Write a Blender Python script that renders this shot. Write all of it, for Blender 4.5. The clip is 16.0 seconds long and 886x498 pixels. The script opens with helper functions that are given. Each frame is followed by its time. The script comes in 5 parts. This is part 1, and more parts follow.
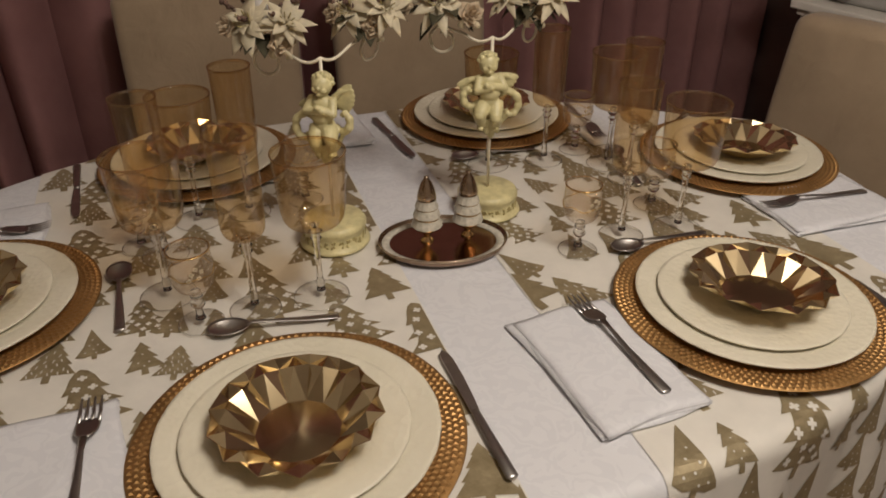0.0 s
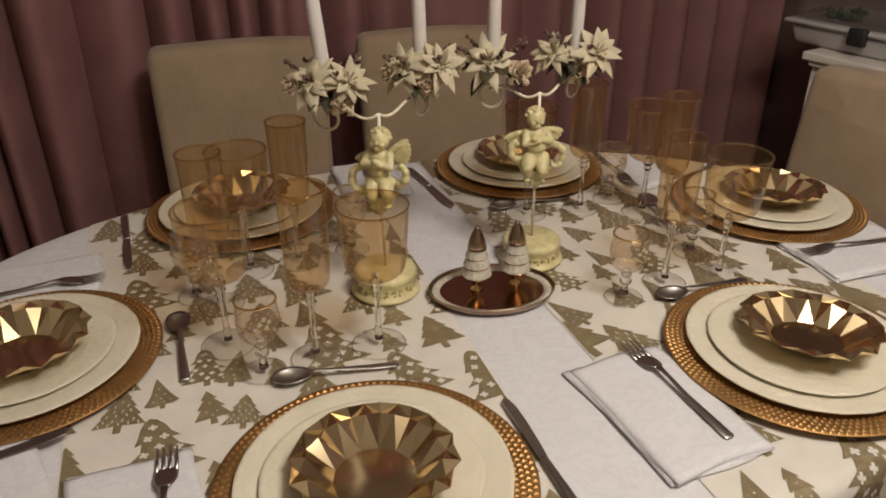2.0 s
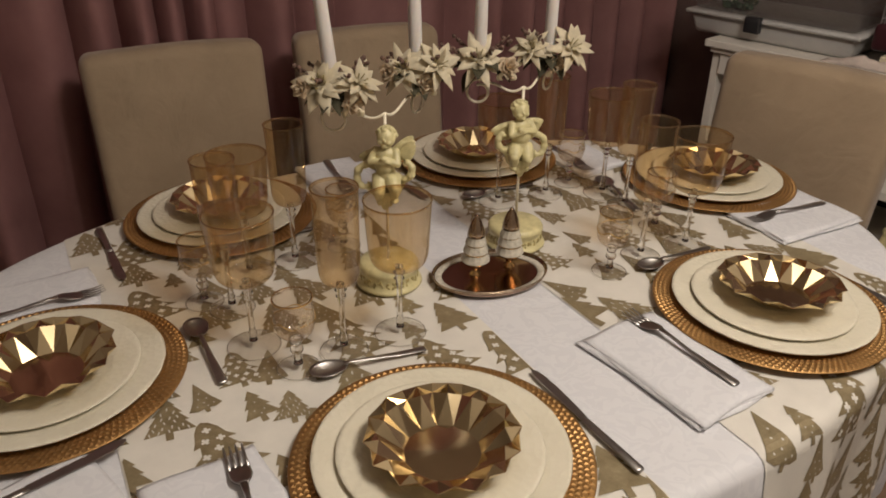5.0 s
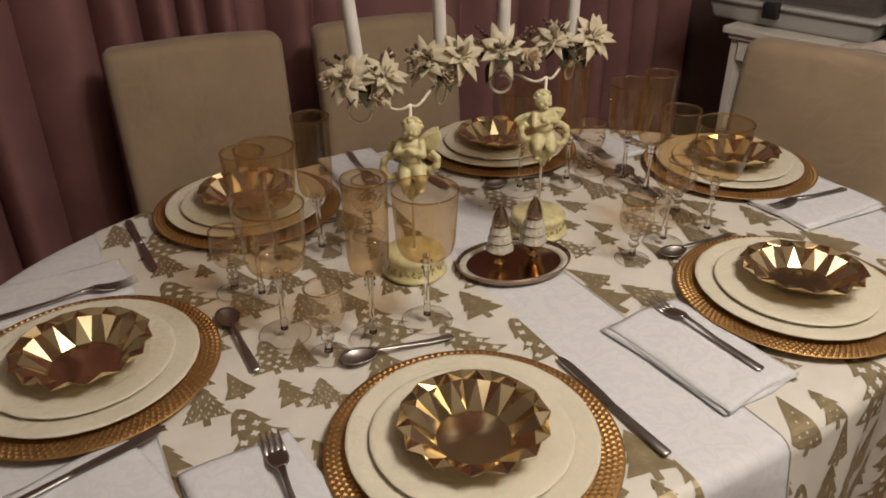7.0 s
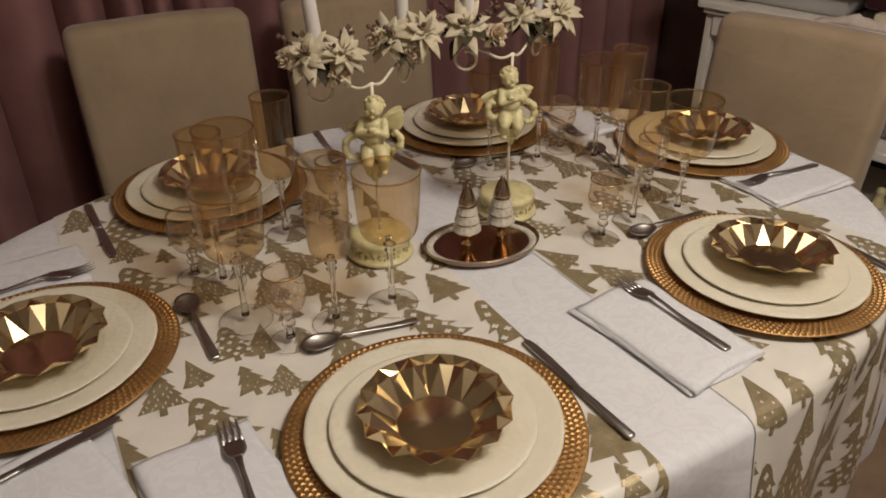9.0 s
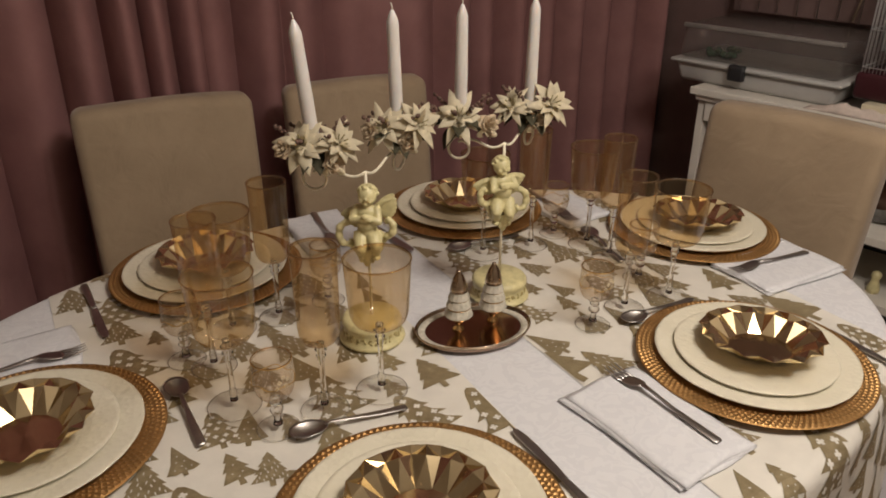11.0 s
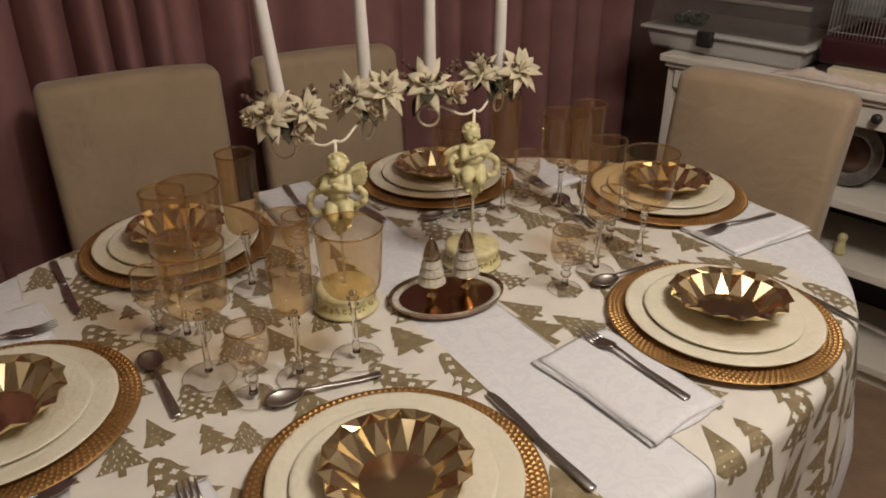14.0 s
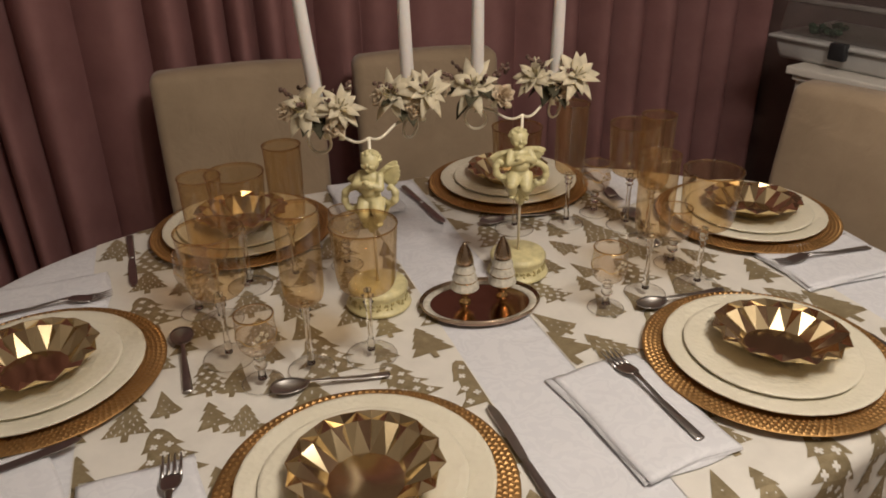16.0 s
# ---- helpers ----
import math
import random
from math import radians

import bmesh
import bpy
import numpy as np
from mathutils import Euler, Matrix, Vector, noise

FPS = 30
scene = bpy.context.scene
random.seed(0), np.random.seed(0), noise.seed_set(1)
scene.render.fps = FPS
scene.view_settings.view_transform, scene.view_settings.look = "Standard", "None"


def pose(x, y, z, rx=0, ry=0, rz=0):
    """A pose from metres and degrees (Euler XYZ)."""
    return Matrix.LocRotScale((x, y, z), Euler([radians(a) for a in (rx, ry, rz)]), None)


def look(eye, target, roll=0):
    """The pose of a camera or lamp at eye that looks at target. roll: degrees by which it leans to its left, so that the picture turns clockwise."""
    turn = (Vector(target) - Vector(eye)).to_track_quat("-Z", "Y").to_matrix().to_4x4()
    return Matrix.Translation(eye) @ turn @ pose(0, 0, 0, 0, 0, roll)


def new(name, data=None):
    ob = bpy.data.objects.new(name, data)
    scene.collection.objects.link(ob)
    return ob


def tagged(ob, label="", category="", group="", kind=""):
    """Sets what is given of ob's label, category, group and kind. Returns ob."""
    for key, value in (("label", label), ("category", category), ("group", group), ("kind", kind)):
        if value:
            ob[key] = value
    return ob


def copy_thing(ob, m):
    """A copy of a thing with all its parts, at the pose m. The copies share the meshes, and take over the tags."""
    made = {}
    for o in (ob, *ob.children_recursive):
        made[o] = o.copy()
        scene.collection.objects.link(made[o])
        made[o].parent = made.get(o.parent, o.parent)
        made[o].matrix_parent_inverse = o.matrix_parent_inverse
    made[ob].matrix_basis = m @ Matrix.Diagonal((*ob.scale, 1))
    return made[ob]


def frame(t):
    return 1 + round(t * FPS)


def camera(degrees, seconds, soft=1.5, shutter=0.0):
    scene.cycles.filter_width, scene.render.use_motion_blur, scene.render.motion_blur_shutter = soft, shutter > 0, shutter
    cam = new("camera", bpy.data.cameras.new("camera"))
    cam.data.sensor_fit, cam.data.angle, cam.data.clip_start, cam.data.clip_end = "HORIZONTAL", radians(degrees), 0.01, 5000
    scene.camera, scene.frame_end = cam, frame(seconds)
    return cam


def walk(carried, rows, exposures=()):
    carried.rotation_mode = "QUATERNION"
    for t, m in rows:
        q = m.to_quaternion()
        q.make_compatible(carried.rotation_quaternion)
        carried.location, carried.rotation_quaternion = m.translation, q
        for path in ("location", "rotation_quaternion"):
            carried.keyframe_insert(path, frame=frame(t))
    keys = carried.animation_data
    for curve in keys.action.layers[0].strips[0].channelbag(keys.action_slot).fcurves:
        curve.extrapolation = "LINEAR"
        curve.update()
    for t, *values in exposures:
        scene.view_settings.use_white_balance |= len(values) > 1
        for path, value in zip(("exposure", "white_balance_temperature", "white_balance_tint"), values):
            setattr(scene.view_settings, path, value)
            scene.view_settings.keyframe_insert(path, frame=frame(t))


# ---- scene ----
cam = camera(60.6, 16.0, soft=1.8)
PATH = [
    (0, (0.042, 0.074, 1.313), (-0.018, 1.781, 0.273), 0.0),
    (0.5, (0.031, 0.07, 1.316), (-0.038, 1.776, 0.275), 1.5),
    (1, (0.008, 0.051, 1.323), (-0.067, 1.764, 0.292), 1.7),
    (1.5, (-0.027, 0.023, 1.329), (-0.029, 1.777, 0.368), 1.1),
    (2, (-0.033, 0.053, 1.332), (-0.084, 1.818, 0.392), -0.1),
    (2.5, (-0.032, 0.052, 1.341), (-0.135, 1.819, 0.411), -1.9),
    (3, (-0.091, 0.015, 1.366), (0.138, 1.834, 0.568), -0.8),
    (3.5, (-0.15, 0.01, 1.357), (0.199, 1.797, 0.528), 1.5),
    (4, (-0.179, 0.014, 1.351), (0.136, 1.772, 0.45), 1.4),
    (6.5, (-0.22, -0.004, 1.36), (-0.001, 1.73, 0.388), -0.2),
    (7, (-0.225, -0.004, 1.361), (-0.007, 1.727, 0.383), -0.4),
    (7.5, (-0.219, 0.001, 1.355), (0.018, 1.729, 0.376), -0.8),
    (8, (-0.216, 0.01, 1.348), (0.029, 1.73, 0.356), -0.4),
    (8.5, (-0.206, 0.012, 1.35), (0.044, 1.72, 0.339), -0.5),
    (9, (-0.196, 0.012, 1.355), (0.059, 1.709, 0.327), -0.4),
    (9.5, (-0.192, 0.016, 1.364), (0.075, 1.741, 0.387), -0.2),
    (9.7, (-0.188, 0.015, 1.37), (0.078, 1.783, 0.472), -0.3),
    (11.8, (-0.176, 0.005, 1.377), (0.079, 1.794, 0.519), 0.6),
    (12, (-0.173, 0.002, 1.377), (0.049, 1.791, 0.511), 0.1),
    (12.5, (-0.168, 0.004, 1.372), (0.016, 1.783, 0.477), -0.4),
    (13, (-0.171, 0.005, 1.369), (0.029, 1.771, 0.452), -0.4),
    (13.5, (-0.172, 0.004, 1.368), (0.075, 1.758, 0.44), -0.5),
    (14, (-0.176, 0.002, 1.369), (0.144, 1.749, 0.448), -0.2),
    (14.5, (-0.132, 0.006, 1.375), (0.13, 1.768, 0.467), 0.4),
    (15, (-0.076, 0.015, 1.374), (0.056, 1.789, 0.461), 0.1),
    (15.5, (-0.039, 0.014, 1.368), (-0.036, 1.797, 0.461), 0.0),
    (16, (-0.011, 0.007, 1.361), (-0.071, 1.787, 0.45), -1.0),
]
walk(cam, [(t, look(eye, target, roll)) for t, eye, target, roll in PATH],
     [(0, -0.20), (1.0, -0.16), (2.0, 0.0), (3.0, 0.10), (4, 0.0), (7.5, -0.03), (9.0, -0.06), (9.5, -0.02), (12, 0.08), (13, 0.06), (14, 0.0), (15, -0.03), (16, 0.0)])

# ---- light ----
world = bpy.data.worlds.new("night")
world.use_nodes = True
world.node_tree.nodes["Background"].inputs[0].default_value = (0.02, 0.018, 0.015, 1)
world.node_tree.nodes["Background"].inputs[1].default_value = 0.2
scene.world = world
scene.cycles.transparent_max_bounces = 24
scene.view_settings.exposure = 0.0

AX = math.atan2(0.36, 0.93)           # the table's long axis in the room
CU, CV = math.cos(AX), math.sin(AX)
TOP = 0.76                            # height of the laid table


def at(u, v, z=0.0):
    """A place given along and across the table."""
    return Vector((CU * u - CV * v, CV * u + CU * v, z))


for k in range(5):      # the five bulbs of the ceiling lamp
    lamp_data = bpy.data.lights.new("ceiling_bulb", "POINT")
    lamp_data.energy, lamp_data.color, lamp_data.shadow_soft_size = 13.0, (1.0, 0.915, 0.83), 0.05
    lamp = new("ceiling_bulb", lamp_data)
    lamp.location = at(0.62 + 0.17 * math.cos(1.257 * k + 0.3), 0.0 + 0.17 * math.sin(1.257 * k + 0.3), 2.18)


# ---- materials ----
def material(name):
    m = bpy.data.materials.new(name)
    m.use_nodes = True
    nt = m.node_tree
    return m, nt, nt.nodes["Principled BSDF"]


def noise_of(nt, scale, detail=4.0, rough=0.6, coord="Object"):
    tc = nt.nodes.new("ShaderNodeTexCoord")
    n = nt.nodes.new("ShaderNodeTexNoise")
    n.inputs["Scale"].default_value, n.inputs["Detail"].default_value, n.inputs["Roughness"].default_value = scale, detail, rough
    nt.links.new(tc.outputs[coord], n.inputs["Vector"])
    return n


def ramp(nt, src, stops):
    r = nt.nodes.new("ShaderNodeValToRGB")
    while len(r.color_ramp.elements) < len(stops):
        r.color_ramp.elements.new(0.5)
    for e, (p, c) in zip(r.color_ramp.elements, stops):
        e.position, e.color = p, (*c, 1)
    nt.links.new(src, r.inputs[0])
    return r


def bump(nt, b, src, strength, dist=0.001):
    n = nt.nodes.new("ShaderNodeBump")
    n.inputs["Strength"].default_value, n.inputs["Distance"].default_value = strength, dist
    nt.links.new(src, n.inputs["Height"])
    nt.links.new(n.outputs[0], b.inputs["Normal"])
    return n


def simple(name, col, rough=0.5, metal=0.0, var=0.12, scale=30.0, grain=None, spec=0.5, bumpy=0.0, bscale=None, coord="Object"):
    m, nt, b = material(name)
    n = noise_of(nt, scale, coord=coord)
    lo, hi = [c * (1 - var) for c in col], [min(1, c * (1 + var)) for c in col]
    r = ramp(nt, n.outputs["Fac"], [(0.3, lo), (0.7, hi)])
    nt.links.new(r.outputs[0], b.inputs["Base Color"])
    b.inputs["Roughness"].default_value, b.inputs["Metallic"].default_value = rough, metal
    b.inputs["Specular IOR Level"].default_value = spec
    if bumpy:
        g = noise_of(nt, bscale or scale * 8, 3, coord=coord)
        bump(nt, b, g.outputs["Fac"], bumpy)
    return m


def damask():
    m, nt, b = material("white_damask")
    tc = nt.nodes.new("ShaderNodeTexCoord")
    warp = nt.nodes.new("ShaderNodeTexNoise")
    warp.inputs["Scale"].default_value = 22
    mixv = nt.nodes.new("ShaderNodeVectorMath")
    mixv.operation = "MULTIPLY_ADD"
    mixv.inputs[1].default_value = (0.07, 0.07, 0.07)
    nt.links.new(tc.outputs["Object"], warp.inputs["Vector"])
    nt.links.new(warp.outputs["Color"], mixv.inputs[0])
    nt.links.new(tc.outputs["Object"], mixv.inputs[2])
    w = nt.nodes.new("ShaderNodeTexWave")
    w.wave_type, w.rings_direction = "RINGS", "Z"
    w.inputs["Scale"].default_value, w.inputs["Distortion"].default_value = 11.0, 14.0
    w.inputs["Detail"].default_value, w.inputs["Detail Scale"].default_value = 2.0, 3.0
    nt.links.new(mixv.outputs[0], w.inputs["Vector"])
    r = ramp(nt, w.outputs["Fac"], [(0.42, (0.625, 0.62, 0.637)), (0.58, (0.658, 0.653, 0.666))])
    nt.links.new(r.outputs[0], b.inputs["Base Color"])
    rr = ramp(nt, w.outputs["Fac"], [(0.46, (0.75, 0.75, 0.75)), (0.54, (0.5, 0.5, 0.5))])
    nt.links.new(rr.outputs[0], b.inputs["Roughness"])
    g = noise_of(nt, 900, 2)
    fine = bump(nt, b, g.outputs["Fac"], 0.15, 0.0006)
    creases = noise_of(nt, 9, 2, 0.4)
    creases.inputs["Distortion"].default_value = 1.5
    broad = nt.nodes.new("ShaderNodeBump")
    broad.inputs["Strength"].default_value, broad.inputs["Distance"].default_value = 0.35, 0.012
    nt.links.new(creases.outputs["Fac"], broad.inputs["Height"])
    nt.links.new(broad.outputs[0], fine.inputs["Normal"])
    return m


def glass_shell(name, tint, haze_col, haze, gloss_rough=0.03, edge=2.4, most=0.6):
    """Thin blown glass: tinted see-through, a little haze and a glossy skin."""
    m, nt, b = material(name)
    out = nt.nodes["Material Output"]
    tr = nt.nodes.new("ShaderNodeBsdfTransparent")
    tr.inputs[0].default_value = (*tint, 1)
    df = nt.nodes.new("ShaderNodeBsdfDiffuse")
    n = noise_of(nt, 25, 3)
    r = ramp(nt, n.outputs["Fac"], [(0.3, [c * 0.8 for c in haze_col]), (0.7, haze_col)])
    nt.links.new(r.outputs[0], df.inputs[0])
    gl = nt.nodes.new("ShaderNodeBsdfGlossy")
    gl.inputs["Roughness"].default_value = gloss_rough
    mx = nt.nodes.new("ShaderNodeMixShader")
    mx.inputs[0].default_value = haze
    nt.links.new(tr.outputs[0], mx.inputs[1])
    nt.links.new(df.outputs[0], mx.inputs[2])
    lw = nt.nodes.new("ShaderNodeLayerWeight")
    lw.inputs[0].default_value = 0.5
    pw = nt.nodes.new("ShaderNodeMath")
    pw.operation = "POWER"
    pw.inputs[1].default_value = edge
    nt.links.new(lw.outputs["Facing"], pw.inputs[0])
    fr = nt.nodes.new("ShaderNodeMapRange")
    fr.inputs["To Min"].default_value, fr.inputs["To Max"].default_value = 0.055, most
    nt.links.new(pw.outputs[0], fr.inputs["Value"])
    mg = nt.nodes.new("ShaderNodeMixShader")
    nt.links.new(fr.outputs[0], mg.inputs[0])
    nt.links.new(mx.outputs[0], mg.inputs[1])
    nt.links.new(gl.outputs[0], mg.inputs[2])
    nt.links.new(mg.outputs[0], out.inputs["Surface"])
    return m


CLEAR_TINT = (0.985, 0.98, 0.965)


def clear_glass():
    m, nt, b = material("clear_glass")
    b.inputs["Base Color"].default_value = (0.99, 0.98, 0.96, 1)
    b.inputs["Transmission Weight"].default_value = 1.0
    b.inputs["Roughness"].default_value = 0.02
    b.inputs["IOR"].default_value = 1.36
    return m


def gold_print():
    m, nt, b = material("gold_foil_print")
    n = noise_of(nt, 55, 6, 0.75)
    r = ramp(nt, n.outputs["Fac"], [(0.25, (0.25, 0.195, 0.105)), (0.55, (0.36, 0.29, 0.17)), (0.75, (0.50, 0.41, 0.25))])
    nt.links.new(r.outputs[0], b.inputs["Base Color"])
    b.inputs["Metallic"].default_value = 0.45
    rr = ramp(nt, n.outputs["Fac"], [(0.3, (0.30, 0.30, 0.30)), (0.7, (0.50, 0.50, 0.50))])
    nt.links.new(rr.outputs[0], b.inputs["Roughness"])
    g = noise_of(nt, 420, 3)
    bump(nt, b, g.outputs["Fac"], 0.35, 0.0008)
    return m


def plate_glaze():
    m, nt, b = material("cream_glaze")
    tc = nt.nodes.new("ShaderNodeTexCoord")
    vo = nt.nodes.new("ShaderNodeTexVoronoi")
    vo.inputs["Scale"].default_value = 120
    nt.links.new(tc.outputs["Object"], vo.inputs["Vector"])
    n = noise_of(nt, 14, 3)
    r = ramp(nt, n.outputs["Fac"], [(0.3, (0.64, 0.59, 0.46)), (0.7, (0.70, 0.65, 0.52))])
    nt.links.new(r.outputs[0], b.inputs["Base Color"])
    b.inputs["Roughness"].default_value = 0.34
    b.inputs["Specular IOR Level"].default_value = 0.4
    bump(nt, b, vo.outputs["Distance"], 0.48, 0.0021)
    return m


def curtain_cloth():
    m, nt, b = material("mauve_curtain")
    n = noise_of(nt, 6, 5)
    r = ramp(nt, n.outputs["Fac"], [(0.3, (0.225, 0.108, 0.102)), (0.7, (0.30, 0.150, 0.142))])
    nt.links.new(r.outputs[0], b.inputs["Base Color"])
    b.inputs["Roughness"].default_value = 0.8
    b.inputs["Specular IOR Level"].default_value = 0.25
    g = noise_of(nt, 500, 2)
    bump(nt, b, g.outputs["Fac"], 0.2, 0.0008)
    return m


def suede():
    m, nt, b = material("taupe_suede")
    n = noise_of(nt, 7, 6, 0.65)
    r = ramp(nt, n.outputs["Fac"], [(0.28, (0.290, 0.213, 0.135)), (0.72, (0.365, 0.272, 0.176))])
    nt.links.new(r.outputs[0], b.inputs["Base Color"])
    b.inputs["Roughness"].default_value = 0.85
    b.inputs["Sheen Weight"].default_value = 0.2
    g = noise_of(nt, 260, 3)
    fine = bump(nt, b, g.outputs["Fac"], 0.25, 0.001)
    creases = noise_of(nt, 11, 3, 0.5)
    creases.inputs["Distortion"].default_value = 1.2
    broad = nt.nodes.new("ShaderNodeBump")
    broad.inputs["Strength"].default_value, broad.inputs["Distance"].default_value = 0.5, 0.010
    nt.links.new(creases.outputs["Fac"], broad.inputs["Height"])
    nt.links.new(broad.outputs[0], fine.inputs["Normal"])
    return m


def silk(name, col):
    """Thin silk that lets some light through."""
    m, nt, b = material(name)
    n = noise_of(nt, 70)
    r = ramp(nt, n.outputs["Fac"], [(0.3, [c * 0.86 for c in col]), (0.7, [c * 1.1 for c in col])])
    nt.links.new(r.outputs[0], b.inputs["Base Color"])
    b.inputs["Roughness"].default_value = 0.6
    g = noise_of(nt, 260, 3)
    bump(nt, b, g.outputs["Fac"], 0.15)
    tl = nt.nodes.new("ShaderNodeBsdfTranslucent")
    nt.links.new(r.outputs[0], tl.inputs[0])
    mx = nt.nodes.new("ShaderNodeMixShader")
    mx.inputs[0].default_value = 0.42
    nt.links.new(b.outputs[0], mx.inputs[1])
    nt.links.new(tl.outputs[0], mx.inputs[2])
    nt.links.new(mx.outputs[0], nt.nodes["Material Output"].inputs["Surface"])
    return m


DAMASK = damask()
RUNNER = simple("cream_runner_cloth", (0.68, 0.645, 0.575), 0.37, 0, 0.06, 20, bumpy=0.12, bscale=700)
PRINT = gold_print()
GLAZE = plate_glaze()
CHARGER = simple("copper_gold_lacquer", (0.45, 0.26, 0.10), 0.50, 0.9, 0.14, 18, bumpy=0.05, bscale=120)
FOIL = simple("gold_foil_card", (0.85, 0.70, 0.44), 0.115, 1.0, 0.05, 22, bumpy=0.02, bscale=60)
STEEL = simple("brushed_steel", (0.46, 0.44, 0.42), 0.32, 1.0, 0.1, 60)
AMBER = glass_shell("amber_glass", (0.912, 0.793, 0.605), (0.57, 0.43, 0.25), 0.042)
FOOT_RIM = glass_shell("clear_foot_edge", (0.95, 0.94, 0.92), (0.75, 0.72, 0.66), 0.09)
AMBER_RIM = glass_shell("amber_rim_glass", (0.86, 0.73, 0.55), (0.62, 0.45, 0.26), 0.05)
FROST = glass_shell("frosted_pink_glass", (0.965, 0.92, 0.855), (0.66, 0.55, 0.45), 0.085, 0.06)
CLEAR = clear_glass()
FOOT = glass_shell("clear_foot_glass", CLEAR_TINT, (0.75, 0.72, 0.66), 0.035, 0.02, 2.2, 0.5)
GILT = simple("gilt_line", (0.55, 0.36, 0.13), 0.3, 1.0, 0.1, 80)
CURTAIN = curtain_cloth()
SUEDE = suede()
CREAM = simple("ivory_resin", (0.58, 0.515, 0.275), 0.42, 0, 0.2, 60, bumpy=0.1, bscale=240)
CREAM_DARK = simple("aged_gold_relief", (0.40, 0.33, 0.14), 0.45, 0.3, 0.25, 120)
IRON = simple("cream_painted_iron", (0.72, 0.65, 0.50), 0.42, 0, 0.12, 90)
WAX = simple("white_wax", (0.66, 0.62, 0.58), 0.40, 0, 0.04, 25)
WAX.node_tree.nodes["Principled BSDF"].inputs["Subsurface Weight"].default_value = 0.6
WAX.node_tree.nodes["Principled BSDF"].inputs["Subsurface Radius"].default_value = (0.012, 0.009, 0.007)
WICK = simple("wick", (0.75, 0.7, 0.6), 0.9)
PETAL = silk("ivory_silk_petal", (0.76, 0.68, 0.50))
ROSE = silk("champagne_silk_rose", (0.70, 0.57, 0.40))
LEAF = simple("dark_green_leaf", (0.040, 0.034, 0.014), 0.8, 0, 0.3, 90)
BERRY = simple("dried_brown_sprig", (0.11, 0.06, 0.042), 0.7, 0, 0.3, 120)
STAMEN = simple("olive_stamen", (0.30, 0.24, 0.09), 0.7, 0, 0.3, 200)
RIBBON = simple("champagne_satin_ribbon", (0.74, 0.66, 0.47), 0.3, 0.1, 0.1, 50)
SHELL = simple("mother_of_pearl", (0.50, 0.465, 0.385), 0.25, 0, 0.25, 140)
CAPMETAL = simple("aged_bronze_cap", (0.42, 0.32, 0.23), 0.22, 1.0, 0.1, 60)
BRASS = simple("polished_brass", (0.62, 0.43, 0.20), 0.16, 1.0, 0.08, 60)
TRAYMIRROR = simple("dark_polished_tray", (0.36, 0.245, 0.175), 0.15, 1.0, 0.08, 40)
WHITEWOOD = simple("white_painted_wood", (0.68, 0.64, 0.57), 0.45, 0, 0.06, 12, bumpy=0.06)
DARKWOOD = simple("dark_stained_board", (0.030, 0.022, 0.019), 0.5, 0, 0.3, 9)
CEILING = simple("aged_ceiling_paint", (0.52, 0.475, 0.42), 0.9, 0, 0.05, 4)
WALL = simple("warm_white_plaster", (0.50, 0.45, 0.39), 0.85, 0, 0.05, 4, bumpy=0.1, bscale=90)
DARKWALL = simple("dark_wall_tone", (0.13, 0.082, 0.074), 0.5, 0, 0.25, 5)
FLOOR = simple("brown_laminate", (0.24, 0.16, 0.105), 0.4, 0, 0.25, 7)
BLACKPLASTIC = simple("black_plastic", (0.02, 0.02, 0.022), 0.4)
GREYPLASTIC = simple("pale_grey_plastic", (0.44, 0.43, 0.41), 0.4, 0, 0.06, 15)
REDPLASTIC = simple("dark_red_plastic", (0.045, 0.010, 0.014), 0.4, 0, 0.1, 15)
WIREWHITE = simple("white_coated_wire", (0.40, 0.39, 0.385), 0.4)
PINKCLOTH = simple("blush_cloth", (0.58, 0.49, 0.43), 0.85, 0, 0.12, 40, bumpy=0.3, bscale=300)
CARDBOX = simple("cream_card", (0.60, 0.53, 0.38), 0.7, 0, 0.06, 15)
TANKCLEAR = glass_shell("clear_tank_plastic", (0.90, 0.89, 0.87), (0.36, 0.33, 0.31), 0.14, 0.12)
TANKLEDGE = simple("dull_grey_plastic", (0.20, 0.18, 0.165), 0.5, 0, 0.2, 20)
SILVER = simple("polished_silver", (0.72, 0.70, 0.66), 0.18, 1.0, 0.06, 60)
WOODLIGHT = simple("raw_pine_stick", (0.25, 0.18, 0.12), 0.7, 0, 0.2, 30)


# ---- mesh helpers ----
def mesh_of(bm, mat, name, smooth=True):
    me = bpy.data.meshes.new(name)
    bmesh.ops.recalc_face_normals(bm, faces=bm.faces)
    bm.to_mesh(me)
    bm.free()
    for p in me.polygons:
        p.use_smooth = smooth
    for one in (mat if isinstance(mat, (list, tuple)) else [mat]):
        me.materials.append(one)
    return me


def part(name, bm, mat, parent, label="", smooth=True, loc=None):
    ob = new(name, mesh_of(bm, mat, name, smooth))
    ob.parent = parent
    if loc is not None:
        ob.location = loc
    return tagged(ob, label)


def thing(name, label, category, group="", loc=(0, 0, 0), rz=0.0):
    ob = new(name)
    ob.location, ob.rotation_euler = loc, (0, 0, rz)
    ob.empty_display_size = 0.05
    return tagged(ob, label, category, group)


def solid(name, bm, mat, label, category="", group="", kind="", smooth=True, loc=(0, 0, 0), rz=0.0):
    ob = new(name, mesh_of(bm, mat, name, smooth))
    ob.location, ob.rotation_euler = loc, (0, 0, rz)
    return tagged(ob, label, category, group, kind)


